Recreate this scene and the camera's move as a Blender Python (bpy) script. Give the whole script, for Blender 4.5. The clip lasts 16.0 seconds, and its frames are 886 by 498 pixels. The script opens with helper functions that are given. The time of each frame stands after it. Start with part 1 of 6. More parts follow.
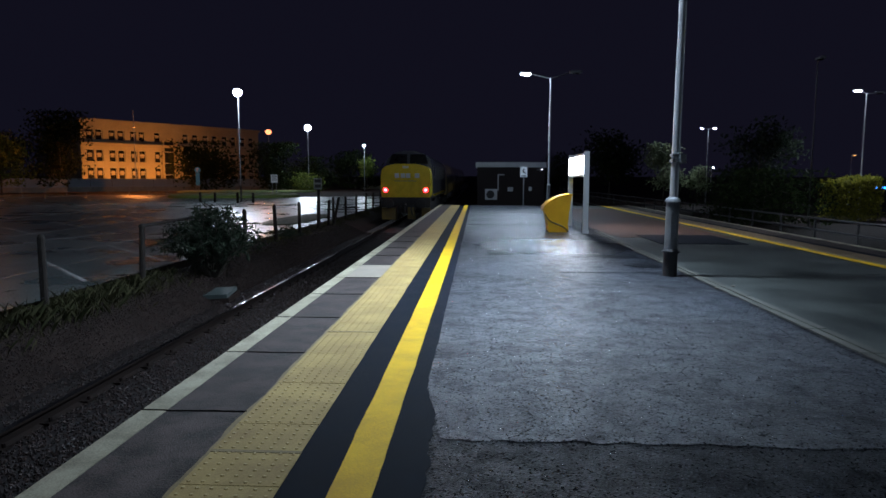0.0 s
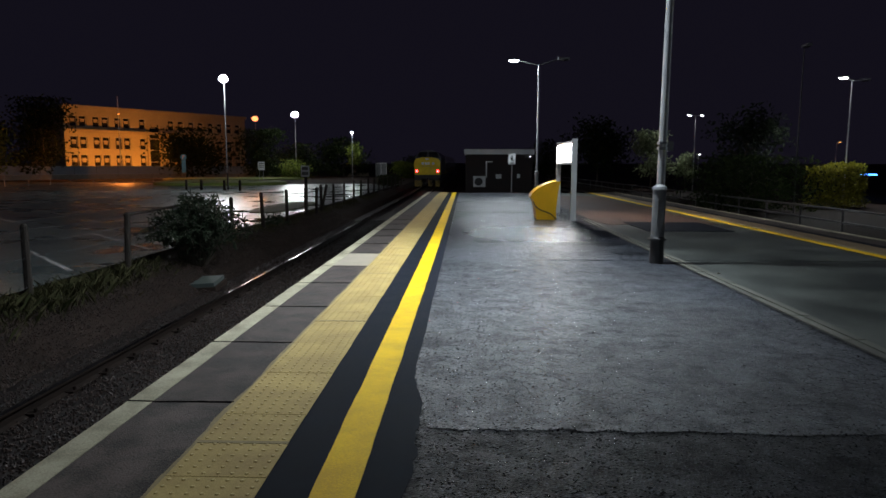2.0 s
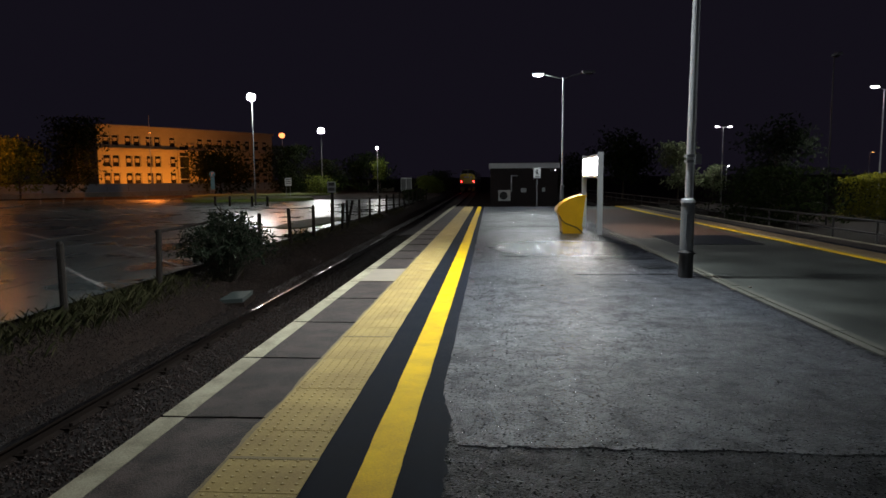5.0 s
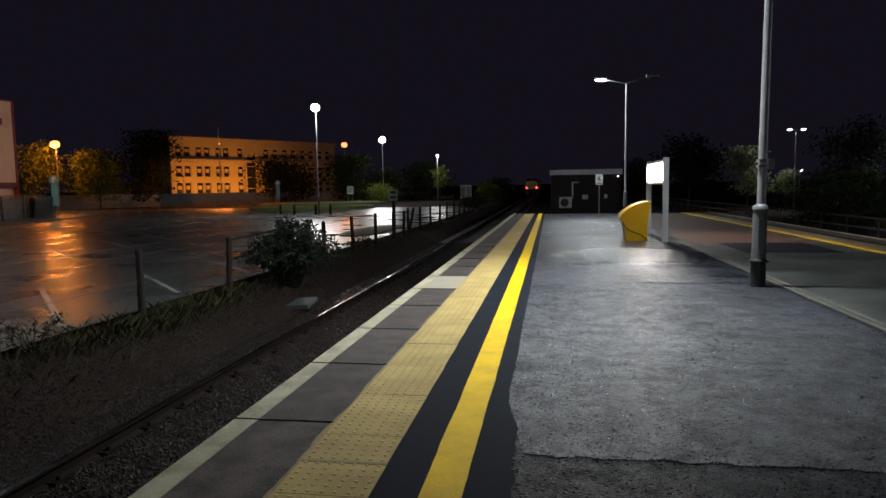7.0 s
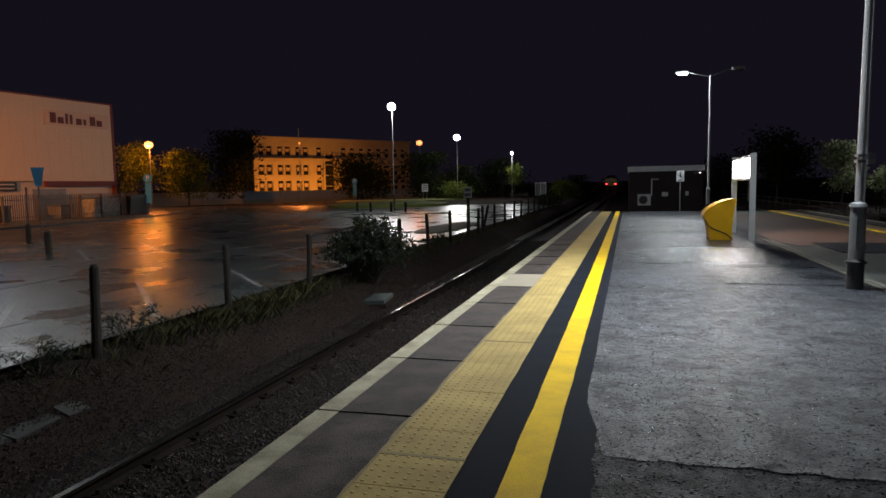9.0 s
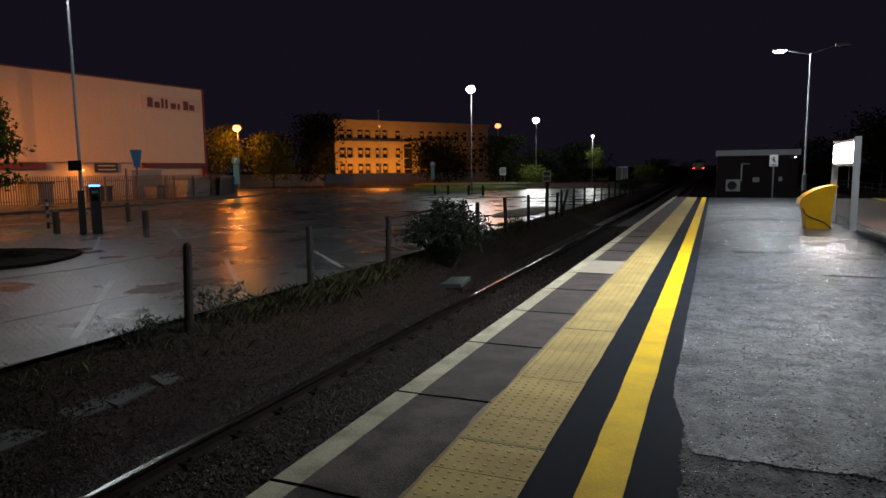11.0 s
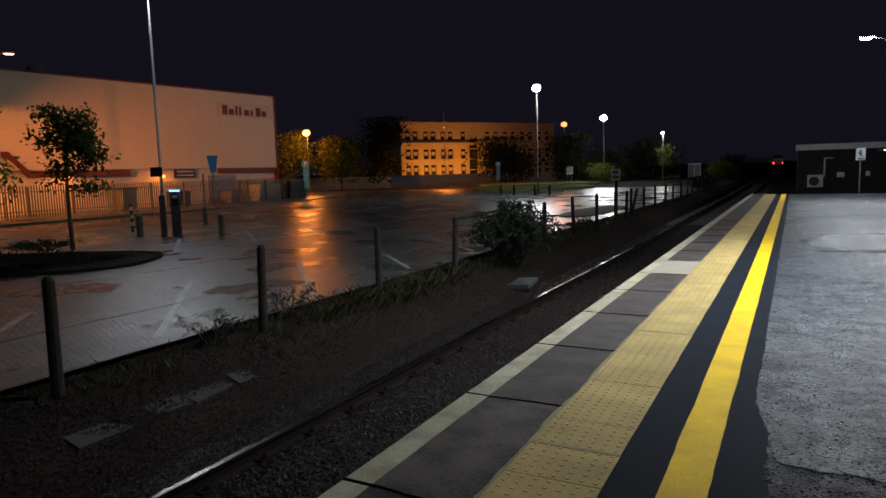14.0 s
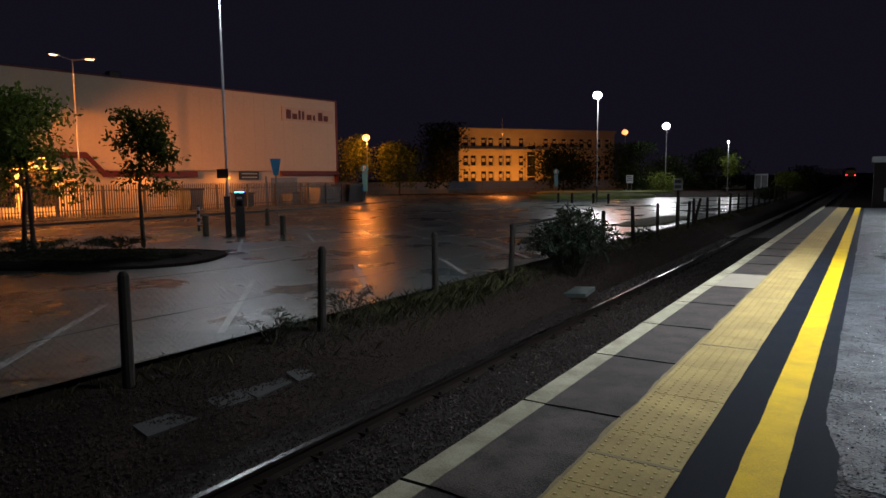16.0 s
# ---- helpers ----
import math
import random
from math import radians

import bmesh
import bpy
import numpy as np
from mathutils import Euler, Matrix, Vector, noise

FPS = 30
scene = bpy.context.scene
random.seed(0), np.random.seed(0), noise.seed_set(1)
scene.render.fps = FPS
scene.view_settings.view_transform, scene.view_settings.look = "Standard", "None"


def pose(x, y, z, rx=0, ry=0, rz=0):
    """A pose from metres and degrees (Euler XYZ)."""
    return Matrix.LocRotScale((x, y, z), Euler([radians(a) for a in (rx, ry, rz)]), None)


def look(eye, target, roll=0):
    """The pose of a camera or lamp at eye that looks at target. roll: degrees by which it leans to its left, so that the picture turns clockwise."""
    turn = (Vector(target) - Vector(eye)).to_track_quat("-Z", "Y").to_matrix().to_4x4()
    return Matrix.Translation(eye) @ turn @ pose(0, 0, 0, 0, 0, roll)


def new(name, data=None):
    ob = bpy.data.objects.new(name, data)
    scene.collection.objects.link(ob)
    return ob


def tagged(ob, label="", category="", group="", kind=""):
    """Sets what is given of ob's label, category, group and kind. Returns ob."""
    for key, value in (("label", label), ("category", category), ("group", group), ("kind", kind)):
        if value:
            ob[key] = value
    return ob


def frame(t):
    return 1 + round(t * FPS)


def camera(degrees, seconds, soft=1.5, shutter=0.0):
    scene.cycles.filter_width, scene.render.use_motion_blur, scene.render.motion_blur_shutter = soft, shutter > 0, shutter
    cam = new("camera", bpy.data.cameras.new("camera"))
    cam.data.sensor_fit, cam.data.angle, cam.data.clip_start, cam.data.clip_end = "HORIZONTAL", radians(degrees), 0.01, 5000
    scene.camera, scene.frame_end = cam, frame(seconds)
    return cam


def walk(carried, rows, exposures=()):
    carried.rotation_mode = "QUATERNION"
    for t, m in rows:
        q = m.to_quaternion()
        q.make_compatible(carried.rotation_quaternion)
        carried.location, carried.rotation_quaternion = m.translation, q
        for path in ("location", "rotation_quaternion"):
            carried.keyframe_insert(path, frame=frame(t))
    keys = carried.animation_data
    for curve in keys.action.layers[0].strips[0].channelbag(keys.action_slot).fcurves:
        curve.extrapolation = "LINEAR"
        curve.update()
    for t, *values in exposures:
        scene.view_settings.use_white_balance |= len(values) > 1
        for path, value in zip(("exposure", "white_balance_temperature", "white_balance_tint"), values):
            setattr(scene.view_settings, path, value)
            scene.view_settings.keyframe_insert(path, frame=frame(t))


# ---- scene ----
cam = camera(67.5, 16.0, soft=1.6)
PATH = [
    (0.0, pose(0.082, 0.019, 1.462, 83.95, -0.15, 2.92)),
    (0.5, pose(0.089, 0.025, 1.464, 83.14, -0.22, 2.64)),
    (1.0, pose(0.088, 0.030, 1.469, 82.68, 0.08, 2.76)),
    (1.5, pose(0.088, 0.030, 1.473, 82.53, -0.39, 2.66)),
    (2.0, pose(0.093, 0.027, 1.477, 82.84, -0.11, 1.92)),
    (2.5, pose(0.092, 0.023, 1.477, 83.05, 0.00, 1.62)),
    (3.0, pose(0.094, 0.025, 1.483, 83.39, 0.18, 1.96)),
    (5.5, pose(0.067, 0.012, 1.494, 84.25, 0.41, 5.03)),
    (6.0, pose(0.058, 0.008, 1.496, 84.53, 0.37, 6.29)),
    (6.5, pose(0.046, -0.000, 1.496, 84.77, 0.47, 7.54)),
    (7.0, pose(0.036, -0.011, 1.499, 84.76, 0.90, 9.15)),
    (7.5, pose(0.028, -0.021, 1.500, 84.86, 1.11, 10.80)),
    (8.0, pose(0.021, -0.022, 1.502, 84.96, 0.88, 12.45)),
    (8.5, pose(0.014, -0.026, 1.500, 84.92, 0.99, 13.92)),
    (11.0, pose(-0.047, 0.010, 1.503, 83.32, 0.67, 22.15)),
    (11.5, pose(-0.061, 0.017, 1.506, 83.61, 0.77, 23.51)),
    (12.0, pose(-0.071, 0.019, 1.507, 83.65, 0.86, 24.83)),
    (12.5, pose(-0.075, 0.026, 1.506, 83.59, 1.26, 25.62)),
    (13.0, pose(-0.076, 0.029, 1.503, 83.51, 1.46, 26.15)),
    (13.5, pose(-0.076, 0.030, 1.502, 83.60, 1.55, 26.72)),
    (14.0, pose(-0.080, 0.028, 1.502, 83.49, 1.63, 27.75)),
    (14.5, pose(-0.086, 0.022, 1.504, 83.49, 1.79, 28.67)),
    (15.0, pose(-0.092, 0.011, 1.503, 83.71, 1.69, 29.58)),
    (15.5, pose(-0.095, -0.000, 1.502, 83.90, 1.31, 31.20)),
    (16.0, pose(-0.098, -0.013, 1.500, 84.10, 0.63, 32.63)),
]
walk(cam, PATH, [(0.0, 0.12, 5750, 10), (0.5, 0.12, 6250, 10), (1.0, 0.12, 6500, 10), (2.5, 0.12, 6950, 10), (5.5, 0.12, 7300, 11), (11.0, 0.12, 7150, 13), (16.0, 0.12, 6850, 13)])

# ---- night sky and lamps ----
world = bpy.data.worlds.new("night_sky")
scene.world = world
world.use_nodes = True
sky = world.node_tree.nodes["Background"]
sky.inputs[0].default_value = (0.42, 0.37, 0.74, 1)
sky.inputs[1].default_value = 0.0125

CAR = -0.45          # level of the car park
RAIL = -0.915        # rail head below the platform surface
COOL = (0.80, 0.93, 1.05)
WHITE = (0.90, 0.95, 1.0)
SODIUM = (1.0, 0.28, 0.045)
WARM = (1.0, 0.285, 0.042)
AMBER = (1.0, 0.34, 0.045)


def spot(name, at, target, watts, colour, angle=150, radius=0.12, blend=0.7):
    data = bpy.data.lights.new(name, "SPOT")
    data.energy, data.color, data.spot_size, data.spot_blend, data.shadow_soft_size = watts, colour, radians(angle), blend, radius
    ob = new(name, data)
    ob.matrix_world = look(at, target)
    return ob


def bulb(name, at, watts, colour, radius=0.15):
    data = bpy.data.lights.new(name, "POINT")
    data.energy, data.color, data.shadow_soft_size = watts, colour, radius
    ob = new(name, data)
    ob.location = at
    return ob


# platform lamps: one head over the platform is lit on each column
bulb("platform_light", (1.72, 10.2, 6.78), 850, COOL, 0.14)
spot("platform_light", (1.72, 10.15, 6.76), (-1.0, 9.8, 0), 4650, COOL, 100, 0.14, 1.0)
bulb("platform_light", (2.6, 35.6, 6.78), 450, COOL, 0.14)
spot("platform_light", (2.6, 35.55, 6.76), (2.4, 32.5, 0), 2100, COOL, 116, 0.3, 1.0)
bulb("platform_light", (1.72, -15.4, 6.78), 420, COOL, 0.14)
# car park lamps
bulb("car_park_light", (-22.9, 18.9, 9.15), 170, COOL, 0.15)
spot("car_park_light", (-22.9, 18.9, 9.15), (-17.0, 13.0, CAR), 1050, COOL, 116, 0.15, 1.0)
spot("car_park_light", (-18.95, 52.4, 7.75), (-14.0, 38.0, CAR), 1100, WHITE, 154, 0.3, 0.3)
bulb("car_park_light", (-18.95, 52.4, 7.75), 1400, WHITE, 0.3)
spot("car_park_light", (-22.8, 89.2, 7.8), (-21.5, 82.0, CAR), 2000, WHITE, 140, 0.3, 0.6)
bulb("car_park_light", (-16.25, 96.0, 5.8), 420, WHITE, 0.2)
# sodium street lamps
bulb("street_light", (-54.3, 66.2, 6.6), 1900, SODIUM, 0.25)
spot("unseen_flood_light", (-60.3, 110.2, 0.75), (-64.6, 115.4, 4.6), 2500, AMBER, 150, 0.3, 0.8)
spot("unseen_flood_light", (-54.8, 117.6, 0.75), (-59.6, 122.6, 4.6), 2500, AMBER, 150, 0.3, 0.8)
spot("street_light", (-46.3, 89.2, 8.0), (-47.0, 88.0, 0.0), 7000, SODIUM, 150, 0.2, 0.5)
spot("street_light", (-33.0, 104.2, 8.3), (-32.0, 98.0, 0.0), 1500, SODIUM, 140, 0.3, 0.6)
# store yard
spot("yard_light", (-41.0, 23.4, 8.9), (-41.6, 24.6, 0.0), 800, WARM, 124, 0.2, 0.2)
spot("yard_light", (-41.4, 21.6, 8.9), (-42.0, 20.8, 0.0), 600, WARM, 124, 0.2, 0.2)
# unseen flood out of view to the left, added to brighten the store wall
spot("unseen_flood_light", (-36.0, 8.0, 6.4), (-43.2, 46.0, 0.0), 30000, WARM, 44, 0.3, 1.0)
spot("canopy_light", (-44.6, 21.5, 3.1), (-46.6, 21.6, 0.5), 4200, WARM, 136, 0.2, 0.6)
spot("canopy_light", (-45.2, 16.5, 3.1), (-47.2, 16.6, 0.5), 4200, WARM, 136, 0.2, 0.6)
spot("wall_light", (-43.4, 36.4, 1.95), (-44.6, 36.3, 0.6), 110, WARM, 150, 0.1, 0.6)
spot("wall_light", (-44.2, 29.0, 1.95), (-45.4, 28.9, 0.6), 110, WARM, 150, 0.1, 0.6)
# far side of the station
spot("street_light", (24.6, 45.0, 6.95), (22.4, 41.2, 0.0), 3400, WHITE, 92, 0.12, 0.5)
spot("street_light", (22.4, 67.3, 6.3), (18.2, 65.4, 1.5), 1500, WHITE, 96, 0.12, 0.5)


# ---- materials ----
def nodes_of(name):
    m = bpy.data.materials.new(name)
    m.use_nodes = True
    t = m.node_tree
    return m, t, t.nodes["Principled BSDF"]


def add(t, kind, **sets):
    n = t.nodes.new(kind)
    for k, v in sets.items():
        n.inputs[k.replace("_", " ")].default_value = v
    return n


def ramp(t, source, stops):
    r = t.nodes.new("ShaderNodeValToRGB")
    while len(r.color_ramp.elements) < len(stops):
        r.color_ramp.elements.new(0.5)
    for e, (p, c) in zip(r.color_ramp.elements, stops):
        e.position, e.color = p, (c if len(c) == 4 else (*c, 1))
    t.links.new(source, r.inputs[0])
    return r.outputs[0]


def grey(v):
    return (v, v, v)


def surface(name, dark, light, rough=(0.5, 0.8), big=1.5, fine=60.0, bump=0.2, depth=0.004, metal=0.0, spec=0.5, own=False, each=0.0, stretch=(1, 1, 1), wet=None, swell=0.0, span=0.17):
    """Two scales of noise in colour, gloss and relief, at real-world size. wet: (scale, low, high, roughness) of standing water."""
    m, t, b = nodes_of(name)
    if own:
        co = t.nodes.new("ShaderNodeTexCoord").outputs["Object"]
    else:
        co = t.nodes.new("ShaderNodeNewGeometry").outputs["Position"]
    mp = t.nodes.new("ShaderNodeMapping")
    mp.inputs["Scale"].default_value = stretch
    t.links.new(co, mp.inputs[0])
    co = mp.outputs[0]
    n1 = add(t, "ShaderNodeTexNoise", Scale=big, Detail=5.0, Roughness=0.62)
    n2 = add(t, "ShaderNodeTexNoise", Scale=fine, Detail=3.0, Roughness=0.6)
    for n in (n1, n2):
        t.links.new(co, n.inputs["Vector"])
    mix = add(t, "ShaderNodeMix", Factor=0.45)
    t.links.new(n1.outputs[0], mix.inputs[2])
    t.links.new(n2.outputs[0], mix.inputs[3])
    value = mix.outputs[0]
    colour = ramp(t, value, [(0.5 - span, dark), (0.5 + span, light)])
    if each:
        info = t.nodes.new("ShaderNodeObjectInfo")
        hsv = t.nodes.new("ShaderNodeHueSaturation")
        rnd = add(t, "ShaderNodeMapRange")
        rnd.inputs[3].default_value, rnd.inputs[4].default_value = 1 - each, 1 + each
        t.links.new(info.outputs["Random"], rnd.inputs[0])
        t.links.new(rnd.outputs[0], hsv.inputs["Value"])
        t.links.new(colour, hsv.inputs["Color"])
        colour = hsv.outputs[0]
    t.links.new(colour, b.inputs["Base Color"])
    rgh = add(t, "ShaderNodeMapRange")
    rgh.inputs[1].default_value, rgh.inputs[2].default_value = 0.3, 0.7
    rgh.inputs[3].default_value, rgh.inputs[4].default_value = rough
    t.links.new(value, rgh.inputs[0])
    rough_out, height = rgh.outputs[0], n2.outputs[0]
    if wet:
        n3 = add(t, "ShaderNodeTexNoise", Scale=wet[0], Detail=4.0, Roughness=0.55)
        t.links.new(co, n3.inputs["Vector"])
        pud = add(t, "ShaderNodeMapRange")
        pud.inputs[1].default_value, pud.inputs[2].default_value = wet[1], wet[2]
        t.links.new(n3.outputs[0], pud.inputs[0])
        mr = add(t, "ShaderNodeMix")
        t.links.new(pud.outputs[0], mr.inputs[0])
        t.links.new(rough_out, mr.inputs[2])
        mr.inputs[3].default_value = wet[3]
        rough_out = mr.outputs[0]
        inv = t.nodes.new("ShaderNodeMath")
        inv.operation = "SUBTRACT"
        inv.inputs[0].default_value = 1.0
        t.links.new(pud.outputs[0], inv.inputs[1])
        mul = t.nodes.new("ShaderNodeMath")
        mul.operation = "MULTIPLY"
        t.links.new(inv.outputs[0], mul.inputs[0])
        t.links.new(n2.outputs[0], mul.inputs[1])
        height = mul.outputs[0]
    t.links.new(rough_out, b.inputs["Roughness"])
    b.inputs["Metallic"].default_value = metal
    b.inputs["Specular IOR Level"].default_value = spec
    if bump:
        bp = add(t, "ShaderNodeBump", Strength=bump, Distance=depth)
        if swell:
            n4 = add(t, "ShaderNodeTexNoise", Scale=1.1, Detail=2.0, Roughness=0.5)
            t.links.new(co, n4.inputs["Vector"])
            wide = add(t, "ShaderNodeBump", Strength=1.0, Distance=swell)
            t.links.new(n4.outputs[0], wide.inputs["Height"])
            t.links.new(wide.outputs[0], bp.inputs["Normal"])
        t.links.new(height, bp.inputs["Height"])
        t.links.new(bp.outputs[0], b.inputs["Normal"])
    return m


def worn_asphalt(name, low, high, spec=0.5, bright=2.6, relief=0.016):
    """Old wet asphalt: broad stains, patches worn pale, dark pits, stone grain, and a pool of standing water."""
    m, t, b = nodes_of(name)
    co = t.nodes.new("ShaderNodeNewGeometry").outputs["Position"]
    broad = add(t, "ShaderNodeTexNoise", Scale=0.42, Detail=6.0, Roughness=0.68, Distortion=0.6)
    patch = add(t, "ShaderNodeTexNoise", Scale=3.6, Detail=7.0, Roughness=0.80, Distortion=0.2)
    grain = add(t, "ShaderNodeTexNoise", Scale=21.0, Detail=7.0, Roughness=0.85)
    chips = add(t, "ShaderNodeTexVoronoi", Scale=78.0)
    for n in (broad, patch, grain, chips):
        t.links.new(co, n.inputs["Vector"])

    def blend(f, x, y):
        n = add(t, "ShaderNodeMix", Factor=f)
        t.links.new(x, n.inputs[2])
        t.links.new(y, n.inputs[3])
        return n.outputs[0]

    stain = blend(0.42, broad.outputs[0], patch.outputs[0])
    tone = blend(0.42, stain, grain.outputs[0])
    mid = (low + high) * 0.30
    sheen = add(t, "ShaderNodeMapRange")
    sheen.inputs[1].default_value, sheen.inputs[2].default_value = 0.40, 0.62
    sheen.inputs[3].default_value, sheen.inputs[4].default_value = spec * 0.4, spec * 2.0
    t.links.new(patch.outputs[0], sheen.inputs[0])
    t.links.new(sheen.outputs[0], b.inputs["Specular IOR Level"])
    colour = ramp(t, tone, [(0.35, (low, low, low * 1.1)), (0.48, (mid * 0.92, mid * 1.03, mid * 1.25)), (0.63, (high * 0.92, high * 1.05, high * 1.3))])
    speck = ramp(t, chips.outputs["Distance"], [(0.12, (1.35, 1.35, 1.35)), (0.55, (0.30, 0.30, 0.30))])
    shade = t.nodes.new("ShaderNodeVectorMath")
    shade.operation = "MULTIPLY"
    t.links.new(colour, shade.inputs[0])
    t.links.new(speck, shade.inputs[1])
    stone = ramp(t, chips.outputs["Color"], [(0.70, (1.0, 1.0, 1.0)), (0.86, (bright, bright, bright))])
    lit = t.nodes.new("ShaderNodeVectorMath")
    lit.operation = "MULTIPLY"
    t.links.new(shade.outputs[0], lit.inputs[0])
    t.links.new(stone, lit.inputs[1])
    t.links.new(lit.outputs[0], b.inputs["Base Color"])
    rough = add(t, "ShaderNodeMapRange")
    rough.inputs[1].default_value, rough.inputs[2].default_value = 0.40, 0.60
    rough.inputs[3].default_value, rough.inputs[4].default_value = 0.54, 0.30
    t.links.new(stain, rough.inputs[0])
    wob = t.nodes.new("ShaderNodeVectorMath")
    wob.operation = "MULTIPLY_ADD"
    t.links.new(patch.outputs["Color"], wob.inputs[0])
    wob.inputs[1].default_value = (1.2, 2.0, 0)
    t.links.new(co, wob.inputs[2])
    far = t.nodes.new("ShaderNodeVectorMath")
    far.operation = "DISTANCE"
    t.links.new(wob.outputs[0], far.inputs[0])
    far.inputs[1].default_value = (1.8 + 0.6, 14.6 + 1.0, 0)
    pool = add(t, "ShaderNodeMapRange")
    pool.inputs[1].default_value, pool.inputs[2].default_value = 5.6, 1.6
    t.links.new(far.outputs["Value"], pool.inputs[0])
    wet = add(t, "ShaderNodeMix")
    t.links.new(pool.outputs[0], wet.inputs[0])
    t.links.new(rough.outputs[0], wet.inputs[2])
    wet.inputs[3].default_value = 0.27
    # single wet stones that glint
    glint = ramp(t, chips.outputs["Color"], [(0.20, (1, 1, 1)), (0.30, (0, 0, 0))])
    shiny = add(t, "ShaderNodeMix")
    t.links.new(glint, shiny.inputs[0])
    t.links.new(wet.outputs[0], shiny.inputs[2])
    shiny.inputs[3].default_value = 0.16
    t.links.new(shiny.outputs[0], b.inputs["Roughness"])
    height = blend(0.5, chips.outputs["Distance"], grain.outputs[0])
    bp = add(t, "ShaderNodeBump", Strength=1.0, Distance=relief)
    calm = add(t, "ShaderNodeMapRange")
    calm.inputs[3].default_value, calm.inputs[4].default_value = 1.0, 0.5
    t.links.new(pool.outputs[0], calm.inputs[0])
    t.links.new(calm.outputs[0], bp.inputs["Strength"])
    t.links.new(height, bp.inputs["Height"])
    slow = add(t, "ShaderNodeBump", Strength=0.35, Distance=0.02)
    t.links.new(patch.outputs[0], slow.inputs["Height"])
    t.links.new(slow.outputs[0], bp.inputs["Normal"])
    t.links.new(bp.outputs[0], b.inputs["Normal"])
    return m


def glow(name, colour, strength):
    m, t, b = nodes_of(name)
    b.inputs["Base Color"].default_value = (*[min(1, c * 0.8) for c in colour], 1)
    b.inputs["Emission Color"].default_value = (*colour, 1)
    b.inputs["Emission Strength"].default_value = strength
    return m


def foliage(name, dark, light, thin=0.4):
    m, t, b = nodes_of(name)
    g = t.nodes.new("ShaderNodeNewGeometry")
    t.links.new(ramp(t, g.outputs["Random Per Island"], [(0.0, dark), (1.0, light)]), b.inputs["Base Color"])
    b.inputs["Roughness"].default_value = 0.65
    b.inputs["Specular IOR Level"].default_value = 0.05
    if thin:
        back = t.nodes.new("ShaderNodeBsdfTranslucent")
        t.links.new(b.inputs["Base Color"].links[0].from_socket, back.inputs["Color"])
        both = t.nodes.new("ShaderNodeMixShader")
        both.inputs[0].default_value = thin
        t.links.new(b.outputs[0], both.inputs[1])
        t.links.new(back.outputs[0], both.inputs[2])
        t.links.new(both.outputs[0], t.nodes["Material Output"].inputs["Surface"])
    return m


ASPHALT_OLD = worn_asphalt("worn_wet_asphalt", 0.003, 0.118, 0.40, 3.0, 0.013)
ASPHALT_BASE = worn_asphalt("coarse_wet_asphalt", 0.002, 0.034, 0.14, 5.5, 0.014)
ASPHALT_NEW = surface("smooth_dark_asphalt", (0.0035, 0.005, 0.0085), (0.012, 0.016, 0.024), (0.6, 0.8), 3.0, 140, 0.35, 0.003, spec=0.06)
ASPHALT_RIGHT = surface("dull_asphalt", (0.016, 0.0185, 0.0175), (0.082, 0.090, 0.082), (0.45, 0.7), 0.8, 90, 0.7, 0.008, spec=0.25, span=0.09)
ASPHALT_RED = surface("reddish_worn_asphalt", (0.030, 0.016, 0.011), (0.105, 0.062, 0.045), (0.5, 0.75), 0.8, 90, 0.7, 0.008, spec=0.2)
CARPARK = surface("wet_car_park_asphalt", (0.022, 0.028, 0.027), (0.098, 0.12, 0.115), (0.26, 0.44), 0.35, 45, 0.9, 0.008, wet=(0.55, 0.49, 0.76, 0.09), swell=0.05, spec=0.42)
CONCRETE = surface("weathered_concrete", (0.010, 0.008, 0.0078), (0.086, 0.069, 0.062), (0.5, 0.85), 3.4, 85, 0.9, 0.006, each=0.16, spec=0.25, span=0.08)
CONCRETE_GREY_DIRTY = surface("mossy_concrete", (0.006, 0.006, 0.006), (0.026, 0.026, 0.024), (0.6, 0.85), 6.0, 60, 0.5, 0.006)
CONCRETE_PALE = surface("pale_concrete", (0.20, 0.17, 0.13), (0.32, 0.28, 0.22), (0.6, 0.8), 3.0, 120, 0.3, 0.003)
CONCRETE_GREY = surface("grey_concrete", (0.12, 0.13, 0.12), (0.25, 0.26, 0.24), (0.6, 0.85), 2.5, 60, 0.4, 0.005)
PAINT_WHITE = surface("worn_white_paint", (0.16, 0.145, 0.092), (0.42, 0.385, 0.27), (0.55, 0.75), 3.2, 110, 0.4, 0.003, each=0.08, span=0.1)
BAY_PAINT = surface("worn_bay_paint", (0.10, 0.10, 0.10), (0.42, 0.42, 0.40), (0.35, 0.6), 2.5, 60, 0.4, 0.004)
BAY_YELLOW = surface("worn_yellow_bay_paint", (0.28, 0.30, 0.02), (0.50, 0.52, 0.05), (0.4, 0.6), 2.5, 60, 0.4, 0.004)
PAINT_YELLOW = surface("yellow_line_paint", (0.60, 0.35, 0.003), (0.86, 0.55, 0.006), (0.5, 0.7), 2.4, 120, 0.5, 0.003, spec=0.25, span=0.1)
TACTILE = surface("buff_tactile_paving", (0.24, 0.162, 0.055), (0.50, 0.375, 0.14), (0.55, 0.75), 2.6, 120, 0.3, 0.002, each=0.045, spec=0.25)
# far-edge copy: browner, with the dimmer light there put into its colour
TACTILE_DULL = surface("dim_tactile_paving", (0.10, 0.065, 0.035), (0.20, 0.14, 0.075), (0.55, 0.8), 2.6, 120, 0.3, 0.002, each=0.12)
